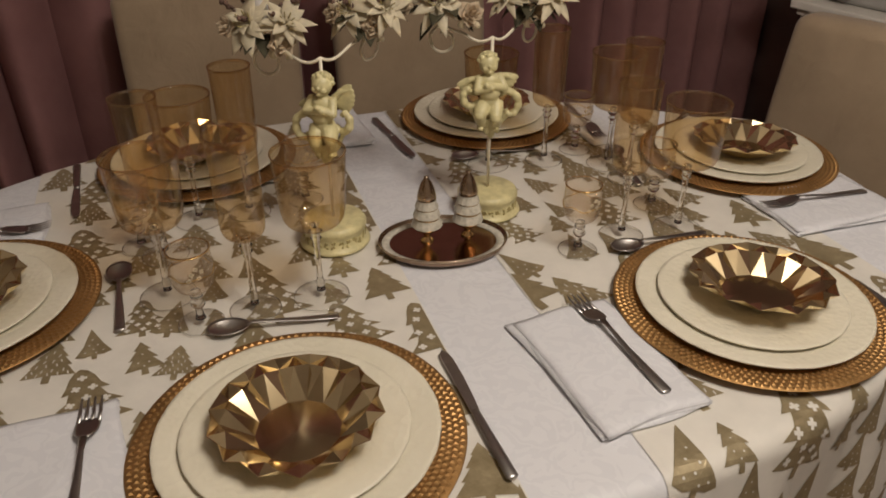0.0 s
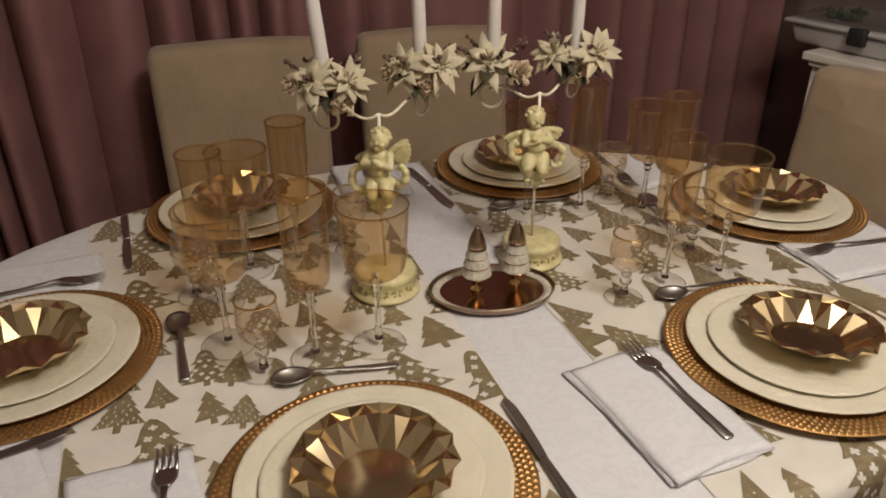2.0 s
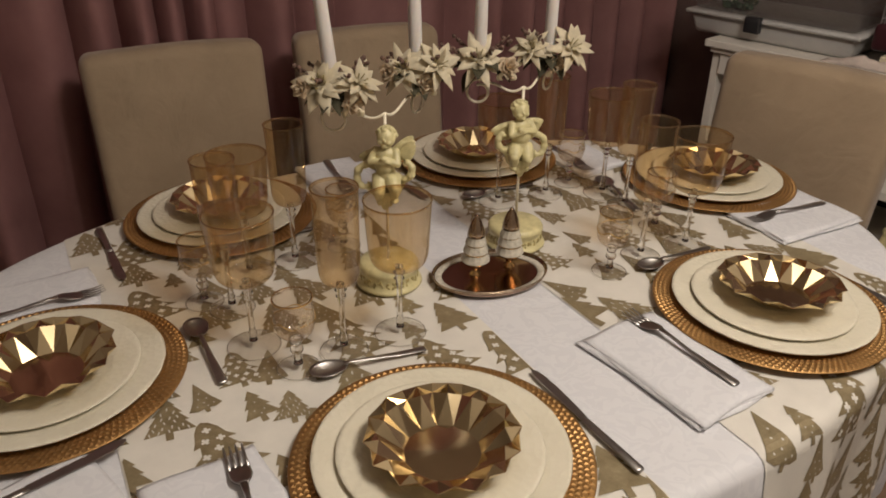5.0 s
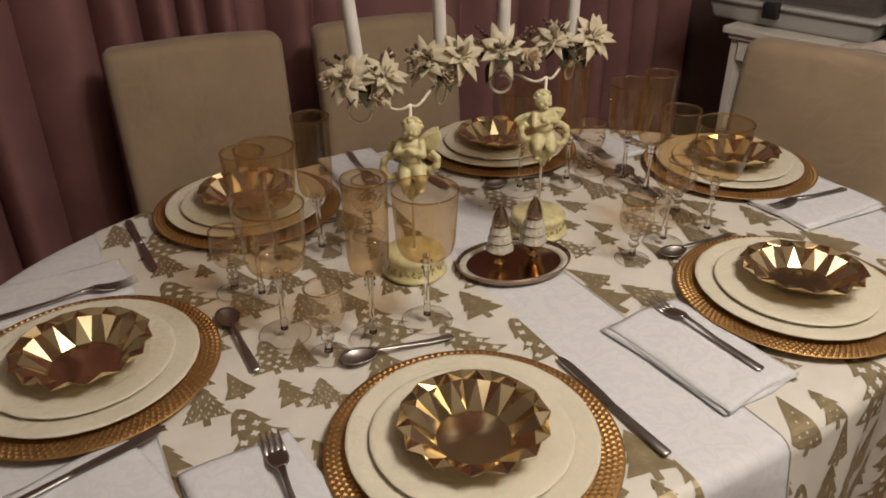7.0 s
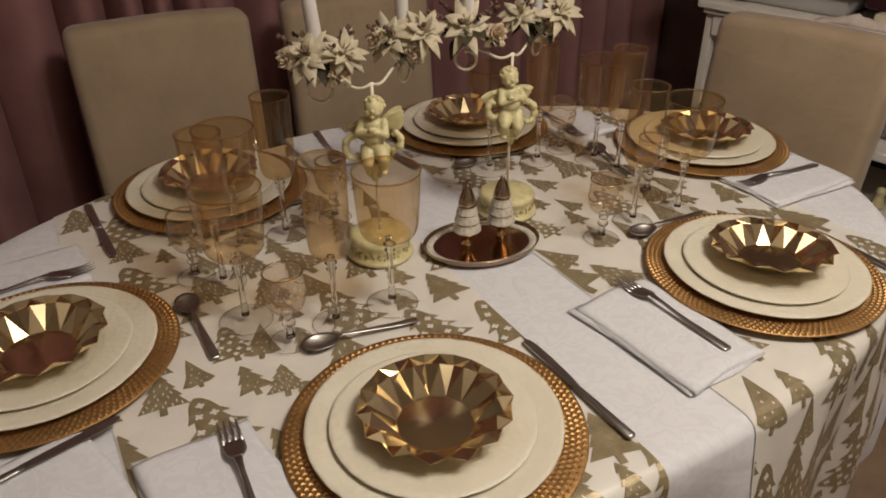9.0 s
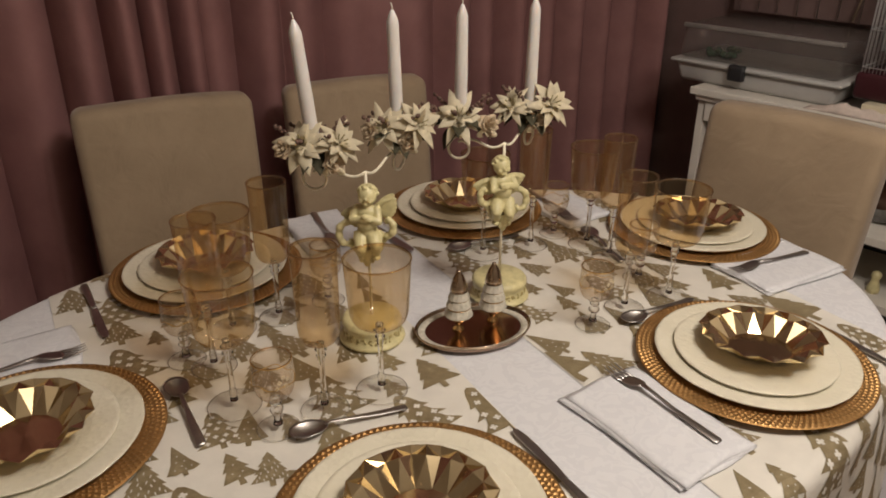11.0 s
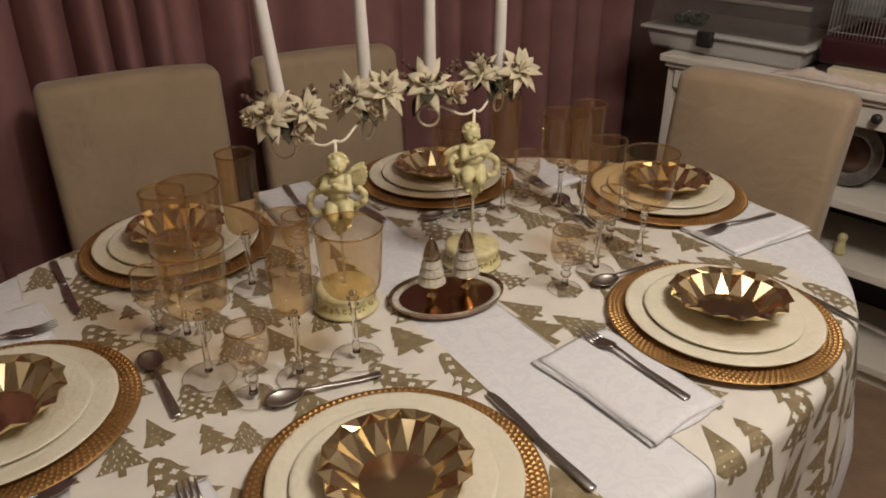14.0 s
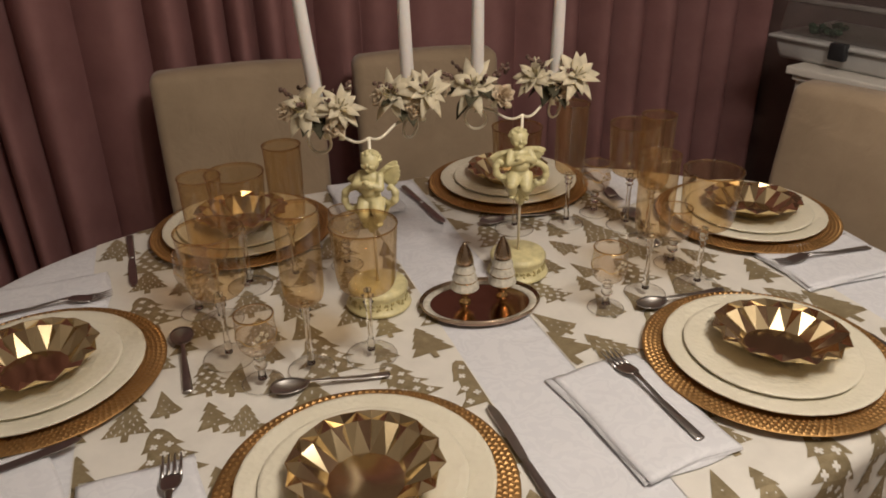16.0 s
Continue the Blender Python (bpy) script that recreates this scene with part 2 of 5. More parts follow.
def lathe(profile, n=48, bm=None, close=False):
    """A turned form from (radius, height) pairs."""
    bm = bm or bmesh.new()
    rings = []
    for r, z in profile:
        if r < 1e-6:
            rings.append([bm.verts.new((0, 0, z))])
        else:
            rings.append([bm.verts.new((r * math.cos(2 * math.pi * i / n), r * math.sin(2 * math.pi * i / n), z)) for i in range(n)])
    for a, b in zip(rings, rings[1:]):
        for i in range(n):
            j = (i + 1) % n
            if len(a) == 1 and len(b) == 1:
                continue
            if len(a) == 1:
                bm.faces.new((a[0], b[i], b[j]))
            elif len(b) == 1:
                bm.faces.new((a[i], a[j], b[0]))
            else:
                bm.faces.new((a[i], a[j], b[j], b[i]))
    return bm


def box(x0, y0, z0, x1, y1, z1, bevel=0.0, bm=None, seg=2):
    bm = bm or bmesh.new()
    made = bmesh.ops.create_cube(bm, size=1.0)["verts"]
    for v in made:
        v.co = Vector((x0 + (v.co.x + 0.5) * (x1 - x0), y0 + (v.co.y + 0.5) * (y1 - y0), z0 + (v.co.z + 0.5) * (z1 - z0)))
    if bevel:
        edges = list({e for v in made for e in v.link_edges})
        bmesh.ops.bevel(bm, geom=edges, offset=bevel, segments=seg, profile=0.5, affect="EDGES")
    return bm


def tube(points, radius, n=8, bm=None, caps=True):
    """A round bar along points; radius is one number or one for each point."""
    bm = bm or bmesh.new()
    pts = [Vector(p) for p in points]
    rad = radius if isinstance(radius, (list, tuple)) else [radius] * len(pts)
    rings, side = [], None
    for i, p in enumerate(pts):
        d = (pts[min(i + 1, len(pts) - 1)] - pts[max(i - 1, 0)]).normalized()
        if side is None:
            side = d.orthogonal().normalized()
        side = (side - d * side.dot(d)).normalized()
        up = d.cross(side)
        rings.append([bm.verts.new(p + (side * math.cos(2 * math.pi * k / n) + up * math.sin(2 * math.pi * k / n)) * rad[i]) for k in range(n)])
    for a, b in zip(rings, rings[1:]):
        for k in range(n):
            bm.faces.new((a[k], a[(k + 1) % n], b[(k + 1) % n], b[k]))
    if caps:
        bm.faces.new(rings[0][::-1])
        bm.faces.new(rings[-1])
    return bm


def loft(sections, bm=None):
    """A closed skin over rings of equal count."""
    bm = bm or bmesh.new()
    rings = [[bm.verts.new(p) for p in s] for s in sections]
    n = len(rings[0])
    for a, b in zip(rings, rings[1:]):
        for k in range(n):
            bm.faces.new((a[k], a[(k + 1) % n], b[(k + 1) % n], b[k]))
    bm.faces.new(rings[0][::-1])
    bm.faces.new(rings[-1])
    return bm


def blob(bm, c, r, seg=2, turn=None):
    """An ellipsoid with radii r at c."""
    made = bmesh.ops.create_icosphere(bm, subdivisions=seg, radius=1.0)["verts"]
    m = Matrix.Translation(c) @ (turn.to_4x4() if turn else Matrix.Identity(4)) @ Matrix.Diagonal((*r, 1))
    bmesh.ops.transform(bm, matrix=m, verts=made)
    return bm


# ---- room ----
def slab(name, a, b, z0, z1, thick, mat, label):
    """A wall between two plan points, its thickness to the left of the way from a to b."""
    d = Vector(b) - Vector(a)
    ob = solid(name, box(0, 0, z0, d.length, thick, z1), mat, label, "wall", kind="structure", smooth=False)
    ob.location, ob.rotation_euler = (a[0], a[1], 0), (0, 0, math.atan2(d.y, d.x))
    return ob


SB = Vector((0.885, 2.15))                       # the sideboard's front corner
SD = Vector((0.557, -0.83)).normalized()         # along its front
SQ = Vector((0.83, 0.557)).normalized()          # from its front to its back
ROOM = 2.5
back_a, back_b = at(-1.9, 2.32).xy, at(2.25, 2.32).xy
slab("wall_back", back_a, back_b, 0, ROOM, 0.12, WALL, "plain plaster wall behind the curtain")
# dark wall colour also stands in for the corner shadow beside the curtain
slab("wall_side", SB + SQ * 0.44 - SD * 0.75, SB + SQ * 0.44 + SD * 4.2, 0, ROOM, 0.12, DARKWALL, "plain dark wall behind the white sideboard")
slab("wall_left", at(-1.9, -2.2).xy, at(-1.9, 2.4).xy, 0, ROOM, 0.12, WALL, "plain warm plaster wall")
slab("wall_front", at(4.0, -2.2).xy, at(-2.0, -2.2).xy, 0, ROOM, 0.12, WALL, "plain warm plaster wall")
solid("floor", box(-4.5, -4.5, -0.1, 5.5, 4.5, 0), FLOOR, "brown wood-look floor", "floor", kind="structure", smooth=False)
solid("ceiling", box(-4.5, -4.5, ROOM, 5.5, 4.5, ROOM + 0.1), CEILING, "plain matt ceiling", "ceiling", kind="structure", smooth=False)


def curtain(u0, u1, v0, z0, z1, label, seed, often, deep):
    rng = random.Random(seed)
    bm = bmesh.new()
    n, rows = int((u1 - u0) / 0.004), 14
    phase, x, offs = 0.0, [], []
    folds = [(rng.uniform(0.8, 1.25), rng.uniform(0, 6.28)) for _ in range(4)]
    for i in range(n + 1):
        u = u0 + (u1 - u0) * i / n
        w = deep * (0.45 - abs(math.sin(u * often + 2.0 * math.sin(u * 4.3 + folds[0][1]) + 1.0 * math.sin(u * 9.1 + folds[3][1]))) ** 0.95)
        w += 0.028 * math.sin(u * 13 + folds[1][1]) + 0.012 * math.sin(u * 31 + folds[2][1])
        x.append(u)
        offs.append(w)
    grid = []
    for k in range(rows + 1):
        f = k / rows
        z = z0 + (z1 - z0) * f
        amp = 1.15 - 0.35 * f
        grid.append([bm.verts.new(at(x[i] + 0.012 * math.sin(x[i] * 9 + f * 2.2) * (1 - f), v0 + offs[i] * amp, z)) for i in range(n + 1)])
    for a, b in zip(grid, grid[1:]):
        for i in range(n):
            bm.faces.new((a[i], a[i + 1], b[i + 1], b[i]))
    ob = solid("curtain", bm, CURTAIN, label, "curtain", "curtains on the long wall")
    so = ob.modifiers.new("thickness", "SOLIDIFY")
    so.thickness = 0.003
    return ob


curtain(-1.75, 0.30, 2.185, 0.02, 2.42, "mauve floor-length curtain hanging in deep folds", 3, 33, 0.095)
curtain(0.20, 1.93, 2.215, 0.02, 2.42, "mauve floor-length curtain in folds beside the sideboard", 8, 21, 0.075)

# ---- table and cloths ----
TU, TV, TA, TB, BEND, POWER = 0.32, 0.955, 0.75, 0.492, 0.022, 2.35


def oval(du, dv):
    """How far out of the table's rounded outline a point lies; 1 on the edge."""
    return ((abs(du) / TA) ** POWER + (abs(dv) / TB) ** POWER) ** (1 / POWER)


def edge_at(th):
    bu, bv = TA * math.cos(th), TB * math.sin(th)
    s = oval(bu, bv)
    return bu / s, bv / s


def drape(u, v, off=0.0):
    """The place of a cloth's flat point (u, v) laid over the oval table, off metres proud of it."""
    du, dv = u - TU, v - TV
    k = oval(du, dv)
    if k <= 1:
        p = at(u, v)
        p.z = TOP + off
        return p
    th = math.atan2(dv / TB, du / TA)
    for _ in range(9):      # the nearest point of the edge
        bu, bv = edge_at(th)
        cu, cv = edge_at(th + 1e-3)
        tu, tv = (cu - bu) * 1e3, (cv - bv) * 1e3
        th += max(-0.3, min(0.3, ((du - bu) * tu + (dv - bv) * tv) / (tu * tu + tv * tv + 0.02)))
    bu, bv = edge_at(th)
    e = math.hypot(du - bu, dv - bv)
    nu = math.copysign((abs(bu) / TA) ** (POWER - 1) / TA, bu)
    nv = math.copysign((abs(bv) / TB) ** (POWER - 1) / TB, bv)
    l = math.hypot(nu, nv)
    nu, nv = nu / l, nv / l
    th = math.atan2(bv / TB, bu / TA)
    if e < BEND * math.pi / 2:
        a = e / BEND
        out, z = (BEND + off) * math.sin(a), TOP - BEND + (BEND + off) * math.cos(a)
    else:
        down = e - BEND * math.pi / 2
        f = min(1.0, down / 0.22)
        wave = 0.030 * math.sin(13 * th + 0.6) + 0.012 * math.sin(29 * th)
        out, z = BEND + off + f * (0.012 + max(-0.02, wave)), TOP - BEND - down
    p = at(TU + bu + nu * out, TV + bv + nv * out)
    p.z = z
    return p


table = thing("dining_table", "oval dining table hidden under its cloths", "table", loc=at(TU, TV), rz=AX)
bm = lathe([(0, 0.715), (1, 0.715), (1.0, 0.74), (0.995, 0.752), (0, 0.752)], 96)
for w in bm.verts:
    r = math.hypot(w.co.x, w.co.y)
    if r > 0.1:
        s = r / oval(w.co.x * TA, w.co.y * TB)
        w.co.x, w.co.y = w.co.x * s * (TA - 0.004), w.co.y * s * (TB - 0.004)
part("tabletop", bm, DARKWOOD, table)
for su in (-1, 1):
    for sv in (-1, 1):
        part("leg", box(-0.035, -0.035, 0, 0.035, 0.035, 0.715, 0.006), DARKWOOD, table, loc=(su * 0.46, sv * 0.28, 0))


def white_cloth():
    bm = bmesh.new()
    n = 240
    steps = [0.0, 0.25, 0.5, 0.75, 0.95, 1.0] + [None] * 14
    rings = [[bm.verts.new(drape(TU, TV))]]
    for j, s in enumerate(steps[1:]):
        ring = []
        for i in range(n):
            th = 2 * math.pi * i / n
            bu, bv = TA * math.cos(th), TB * math.sin(th)
            s0 = oval(bu, bv)
            bu, bv = bu / s0, bv / s0
            if s is not None:
                ring.append(bm.verts.new(drape(TU + bu * s, TV + bv * s)))
            else:
                e = 0.007 * (j - 4) if j < 9 else 0.035 + 0.030 * (j - 8)
                nu = math.copysign((abs(bu) / TA) ** (POWER - 1) / TA, bu)
                nv = math.copysign((abs(bv) / TB) ** (POWER - 1) / TB, bv)
                l = math.hypot(nu, nv)
                ring.append(bm.verts.new(drape(TU + bu + e * nu / l, TV + bv + e * nv / l)))
        rings.append(ring)
    for i in range(n):
        bm.faces.new((rings[0][0], rings[1][i], rings[1][(i + 1) % n]))
    for a, b in zip(rings[1:], rings[2:]):
        for i in range(n):
            bm.faces.new((a[i], a[(i + 1) % n], b[(i + 1) % n], b[i]))
    return solid("tablecloth", bm, DAMASK, "white damask tablecloth draped over the oval table", "tablecloth")


white_cloth()


def runner_cloth(u0, u1, v0, v1):
    bm = bmesh.new()
    nu, nv = int((u1 - u0) / 0.0065), int((v1 - v0) / 0.0065)
    g = [[bm.verts.new(drape(u0 + (u1 - u0) * i / nu, v0 + (v1 - v0) * j / nv, 0.0014)) for i in range(nu + 1)] for j in range(nv + 1)]
    for a, b in zip(g, g[1:]):
        for i in range(nu):
            bm.faces.new((a[i], a[i + 1], b[i + 1], b[i]))
    return bm


def tier_outline(kind):
    """Right half of a fir's outline from tip to trunk foot, about one unit high."""
    if kind == 0:      # broad, domed top, curved tiers
        half = [(0, 1.0), (0.10, 0.96), (0.19, 0.86), (0.25, 0.72), (0.36, 0.62), (0.22, 0.63), (0.30, 0.50), (0.50, 0.38), (0.28, 0.40),
                (0.36, 0.28), (0.58, 0.14), (0.30, 0.13), (0.07, 0.13), (0.08, 0.0)]
    elif kind == 1:    # straight saw-toothed tiers
        half = [(0, 1.0), (0.14, 0.80), (0.10, 0.80), (0.24, 0.60), (0.18, 0.60), (0.33, 0.39), (0.26, 0.39), (0.42, 0.15), (0.06, 0.17), (0.06, 0.0)]
    elif kind == 2:    # plain cone
        half = [(0, 1.0), (0.09, 0.78), (0.22, 0.45), (0.38, 0.16), (0.20, 0.10), (0.06, 0.12), (0.05, 0.0)]
    else:              # small, three drooping tiers
        half = [(0, 1.0), (0.17, 0.74), (0.10, 0.73), (0.28, 0.45), (0.18, 0.47), (0.38, 0.15), (0.06, 0.17), (0.07, 0.0)]
    return half


def stamp(bm, outline, place, lift, slot=0, step=0.0065):
    """Lay a flat shape, cut into small pieces, on the cloth."""
    tmp = bmesh.new()
    tmp.faces.new([tmp.verts.new((x, y, 0)) for x, y in outline])
    bmesh.ops.triangulate(tmp, faces=tmp.faces)
    flat = [place(v.co.x, v.co.y) for v in tmp.verts]
    out = max(oval(u - TU, v - TV) for u, v in flat)
    if out > 0.98:
        for axis in ((1, 0, 0), (0, 1, 0)):
            lo = min(v.co.dot(Vector(axis)) for v in tmp.verts)
            hi = max(v.co.dot(Vector(axis)) for v in tmp.verts)
            cuts = max(2, int((hi - lo) / step))
            for c in range(1, cuts):
                bmesh.ops.bisect_plane(tmp, geom=tmp.verts[:] + tmp.edges[:] + tmp.faces[:], plane_co=Vector(axis) * (lo + (hi - lo) * c / cuts), plane_no=axis)
    vm = {v: bm.verts.new(drape(*place(v.co.x, v.co.y), lift)) for v in tmp.verts}
    for f in tmp.faces:
        nf = bm.faces.new([vm[v] for v in f.verts])
        nf.material_index = slot
    tmp.free()


def clip(outline, place, u0, u1):
    """Cut a shape off at the runner's long edges (in its own frame the shape is only shifted and turned)."""
    pts = [place(x, y) for x, y in outline]
    for side, lim in ((1, u0), (-1, u1)):
        res = []
        for (a, b) in zip(pts, pts[1:] + pts[:1]):
            ia, ib = side * (a[0] - lim) >= 0, side * (b[0] - lim) >= 0
            if ia:
                res.append(a)
            if ia != ib:
                f = (lim - a[0]) / (b[0] - a[0])
                res.append((lim, a[1] + f * (b[1] - a[1])))
        pts = res
        if len(pts) < 3:
            return []
    return pts


def fir(bm, u, v, size, turn, kind, rng, u0, u1):
    half = tier_outline(kind)
    lean = rng.uniform(-0.05, 0.05)
    lift = 0.0018 + 0.00011 * rng.randrange(8)
    wide = (0.66, 0.95, 0.85, 0.95)[kind]
    half = [(x * wide, y) for x, y in half]
    outline = [(x, y) for x, y in half] + [(-x * rng.uniform(0.92, 1.05), y) for x, y in reversed(half[1:])]
    ca, sa = math.cos(turn), math.sin(turn)

    def place(x, y):
        x += lean * y
        return u + size * (ca * x - sa * y), v + size * (sa * x + ca * y)

    cut = clip(outline, place, u0 + 0.002, u1 - 0.002)
    if len(cut) < 3:
        return
    inside = len(cut) == len(outline)
    stamp(bm, cut, lambda a, b: (a, b), lift)
    if not inside and kind != 0:
        return
    marks = {0: [(0.0, 0.84), (-0.12, 0.68), (0.12, 0.66), (0.0, 0.52), (-0.24, 0.45), (0.26, 0.44), (-0.10, 0.33), (0.14, 0.30), (-0.33, 0.21), (0.34, 0.20), (0.02, 0.19)],
             1: [(x, y) for y, xs in ((0.72, (0,)), (0.62, (-0.1, 0.1)), (0.5, (-0.1, 0.03, 0.15)), (0.4, (-0.2, -0.06, 0.1)), (0.28, (-0.24, -0.1, 0.05, 0.22)), (0.2, (-0.3, -0.16, 0.0, 0.15, 0.3))) for x in xs],
             2: [(0, 0.62), (-0.08, 0.45), (0.1, 0.42), (0.0, 0.3), (-0.18, 0.24), (0.2, 0.22), (0.05, 0.18)],
             3: [(0, 0.6), (-0.1, 0.36), (0.1, 0.34), (0.0, 0.24)]}[kind]
    for mx, my in marks:
        mx *= wide
        pu = place(mx, my)[0]
        if not (u0 + 0.008 < pu < u1 - 0.008):
            continue
        if kind == 0:
            r, w = 0.046, 0.017
            star = [(w, w), (r, w), (r, -w), (w, -w), (w, -r), (-w, -r), (-w, -w), (-r, -w), (-r, w), (-w, w), (-w, r), (w, r)]
        elif kind == 1:
            star = [(-0.010, -0.035), (0.010, -0.035), (0.012, 0.035), (-0.008, 0.035)]
        else:
            star = [(0.02 * math.cos(q), 0.02 * math.sin(q)) for q in (0.3, 1.57, 2.8, 4.1, 5.3)]
        spin = rng.uniform(-0.4, 0.4)
        star = [(mx + x * math.cos(spin) - y * math.sin(spin), my + x * math.sin(spin) + y * math.cos(spin)) for x, y in star]
        stamp(bm, star, place, lift + 0.0005, 1, 0.05)


FIRST_FIRS = [  # along, across, height, turn, kind of the firs in the middle of the first runner
    (-0.087, 0.812, 0.060, 6, 2), (-0.033, 0.766, 0.062, 5, 3), (-0.083, 0.692, 0.107, 7, 0), (-0.137, 0.785, 0.075, -6, 1),
    (-0.095, 1.025, 0.110, 10, 0), (-0.036, 0.838, 0.078, 2, 0), (-0.010, 0.827, 0.075, -14, 2), (-0.060, 1.115, 0.046, -2, 3),
    (-0.005, 0.746, 0.061, -12, 1), (0.123, 0.812, 0.120, 6, 0), (0.212, 0.727, 0.105, 12, 0), (0.262, 0.815, 0.080, 5, 1),
    (0.296, 0.690, 0.110, 6, 0), (0.259, 0.473, 0.080, -12, 1), (0.121, 0.978, 0.093, 18, 1),
]
SECOND_FIRS = [
    (0.502, 0.707, 0.091, 17, 1), (0.451, 0.427, 0.085, -16, 2), (0.512, 0.440, 0.058, -3, 3), (0.600, 0.405, 0.125, -8, 0),
    (0.456, 0.275, 0.115, 0, 0), (0.512, 0.262, 0.130, 0, 1), (0.580, 0.262, 0.130, -4, 1), (0.66, 0.30, 0.110, 2, 2),
    (0.864, 0.680, 0.105, 10, 1), (0.880, 0.568, 0.092, 3, 0), (0.826, 0.742, 0.074, 24, 1), (0.820, 0.818, 0.085, -11, 3),
    (0.782, 0.905, 0.070, 18, 1), (0.436, 0.733, 0.112, 17, 1), (0.460, 0.800, 0.078, 25, 2), (0.492, 0.885, 0.075, 15, 0),
    (0.575, 0.935, 0.058, 20, 2), (0.586, 1.018, 0.065, 24, 1), (0.445, 1.172, 0.070, 15, 3), (0.875, 0.455, 0.085, 4, 1),
]


def runner(u0, u1, v0, v1, label, seed, firs=()):
    ob = thing("table_runner", label, "table runner", "runners with printed firs")
    part("cloth", runner_cloth(u0, u1, v0, v1), RUNNER, ob)
    rng = random.Random(seed)
    bm = bmesh.new()
    placed = []
    for u, v, s, a, k in firs:
        fir(bm, u, v, s, radians(a), k, rng, u0, u1)
        placed.append((u, v + s * 0.45, s * 0.5))
    tries = 0
    sizes = [(0.105, 0), (0.095, 1), (0.075, 2), (0.060, 3), (0.090, 0), (0.085, 1)]
    while tries < 2600:
        s, k = sizes[tries % 6] if tries < 1500 else ((0.055, 3) if tries % 2 else (0.062, 2))
        s *= rng.uniform(0.9, 1.1)
        u, v = rng.uniform(u0 - 0.02, u1 + 0.02), rng.uniform(v0 + 0.02, v1 - 0.1)
        tries += 1
        r = s * (0.42 if k == 0 else 0.40)
        if any(math.hypot(u - a, v + s * 0.45 - b) < (r + c) * 0.92 for a, b, c in placed):
            continue
        placed.append((u, v + s * 0.45, r))
        fir(bm, u, v, s, rng.uniform(-0.12, 0.12), k, rng, u0, u1)
    part("fir_print", bm, [PRINT, RUNNER], ob, "gold foil fir trees with star dots", smooth=False)["kind"] = "stuff"
    return ob


runner(-0.191, 0.294, 0.10, 1.62, "cream table runner printed with gold fir trees", 5, FIRST_FIRS)
runner(0.425, 0.897, 0.10, 1.62, "cream table runner with gold firs hanging over the edge", 11, SECOND_FIRS)

# ---- plates ----
SETTINGS = [(-0.116, 0.608), (0.390, 0.849), (0.507, 1.300), (0.076, 1.463), (-0.416, 1.246), (-0.573, 0.803)]


def charger():
    ob = thing("charger_plate", "copper-gold charger plate with a studded rim", "charger plate", "charger plates")
    prof = [(0, 0.0), (0.100, 0.0), (0.103, 0.001), (0.120, 0.0042), (0.150, 0.0068), (0.1620, 0.0084), (0.1632, 0.0092), (0.1622, 0.0100),
            (0.150, 0.0089), (0.130, 0.0080), (0.121, 0.0064), (0.112, 0.0038), (0.0, 0.0035)]
    part("plate", lathe(prof, 96), CHARGER, ob)
    bm = bmesh.new()
    for row in range(5):
        r = 0.1335 + 0.0063 * row
        z = 0.0081 + (r - 0.130) * 0.052
        n = 118
        for i in range(n):
            a = 2 * math.pi * (i + 0.5 * (row % 2)) / n
            w, d, h = 0.0028, 0.0026, (0.0012, 0.0012, 0.0013, 0.0015, 0.0019)[row]
            e, t = Vector((math.cos(a), math.sin(a), 0.05)), Vector((-math.sin(a), math.cos(a), 0))
            c = Vector((r * math.cos(a), r * math.sin(a), z))
            p = [bm.verts.new(c + t * x + e * y) for x, y in ((-w, -d), (w, -d), (w * 0.75, d), (-w * 0.75, d))]
            q = bm.verts.new(c + e * -0.0006 + Vector((0, 0, h)))
            for k in range(4):
                bm.faces.new((p[k], p[(k + 1) % 4], q))
    part("rim_studs", bm, CHARGER, ob, "rows of small raised studs", smooth=False)["kind"] = "stuff"
    return ob


def plate(name, label, r, foot, rise, rim_in):
    t = 0.0056
    prof = [(0, 0.0025), (foot - 0.006, 0.0025), (foot - 0.004, 0), (foot, 0), (foot + 0.003, 0.003), (rim_in, rise * 0.52), (r - 0.002, rise - t * 0.6),
            (r, rise - t * 0.2), (r - 0.001, rise), (r - 0.005, rise - 0.0002), (rim_in + 0.004, rise * 0.62 + t * 0.5), (rim_in - 0.004, rise * 0.45 + t * 0.5), (rim_in - 0.014, 0.0054), (0, 0.0050)]
    bm = lathe(prof, 96)
    for v in bm.verts:      # slightly wavy moulded edge
        rr = math.hypot(v.co.x, v.co.y)
        if rr > rim_in:
            a = math.atan2(v.co.y, v.co.x)
            k = 1 + 0.0018 * math.sin(a * 24) * (rr - rim_in) / (r - rim_in)
            v.co.x *= k
            v.co.y *= k
    return solid(name, bm, GLAZE, label, "plate", name.replace("_", " ") + "s")


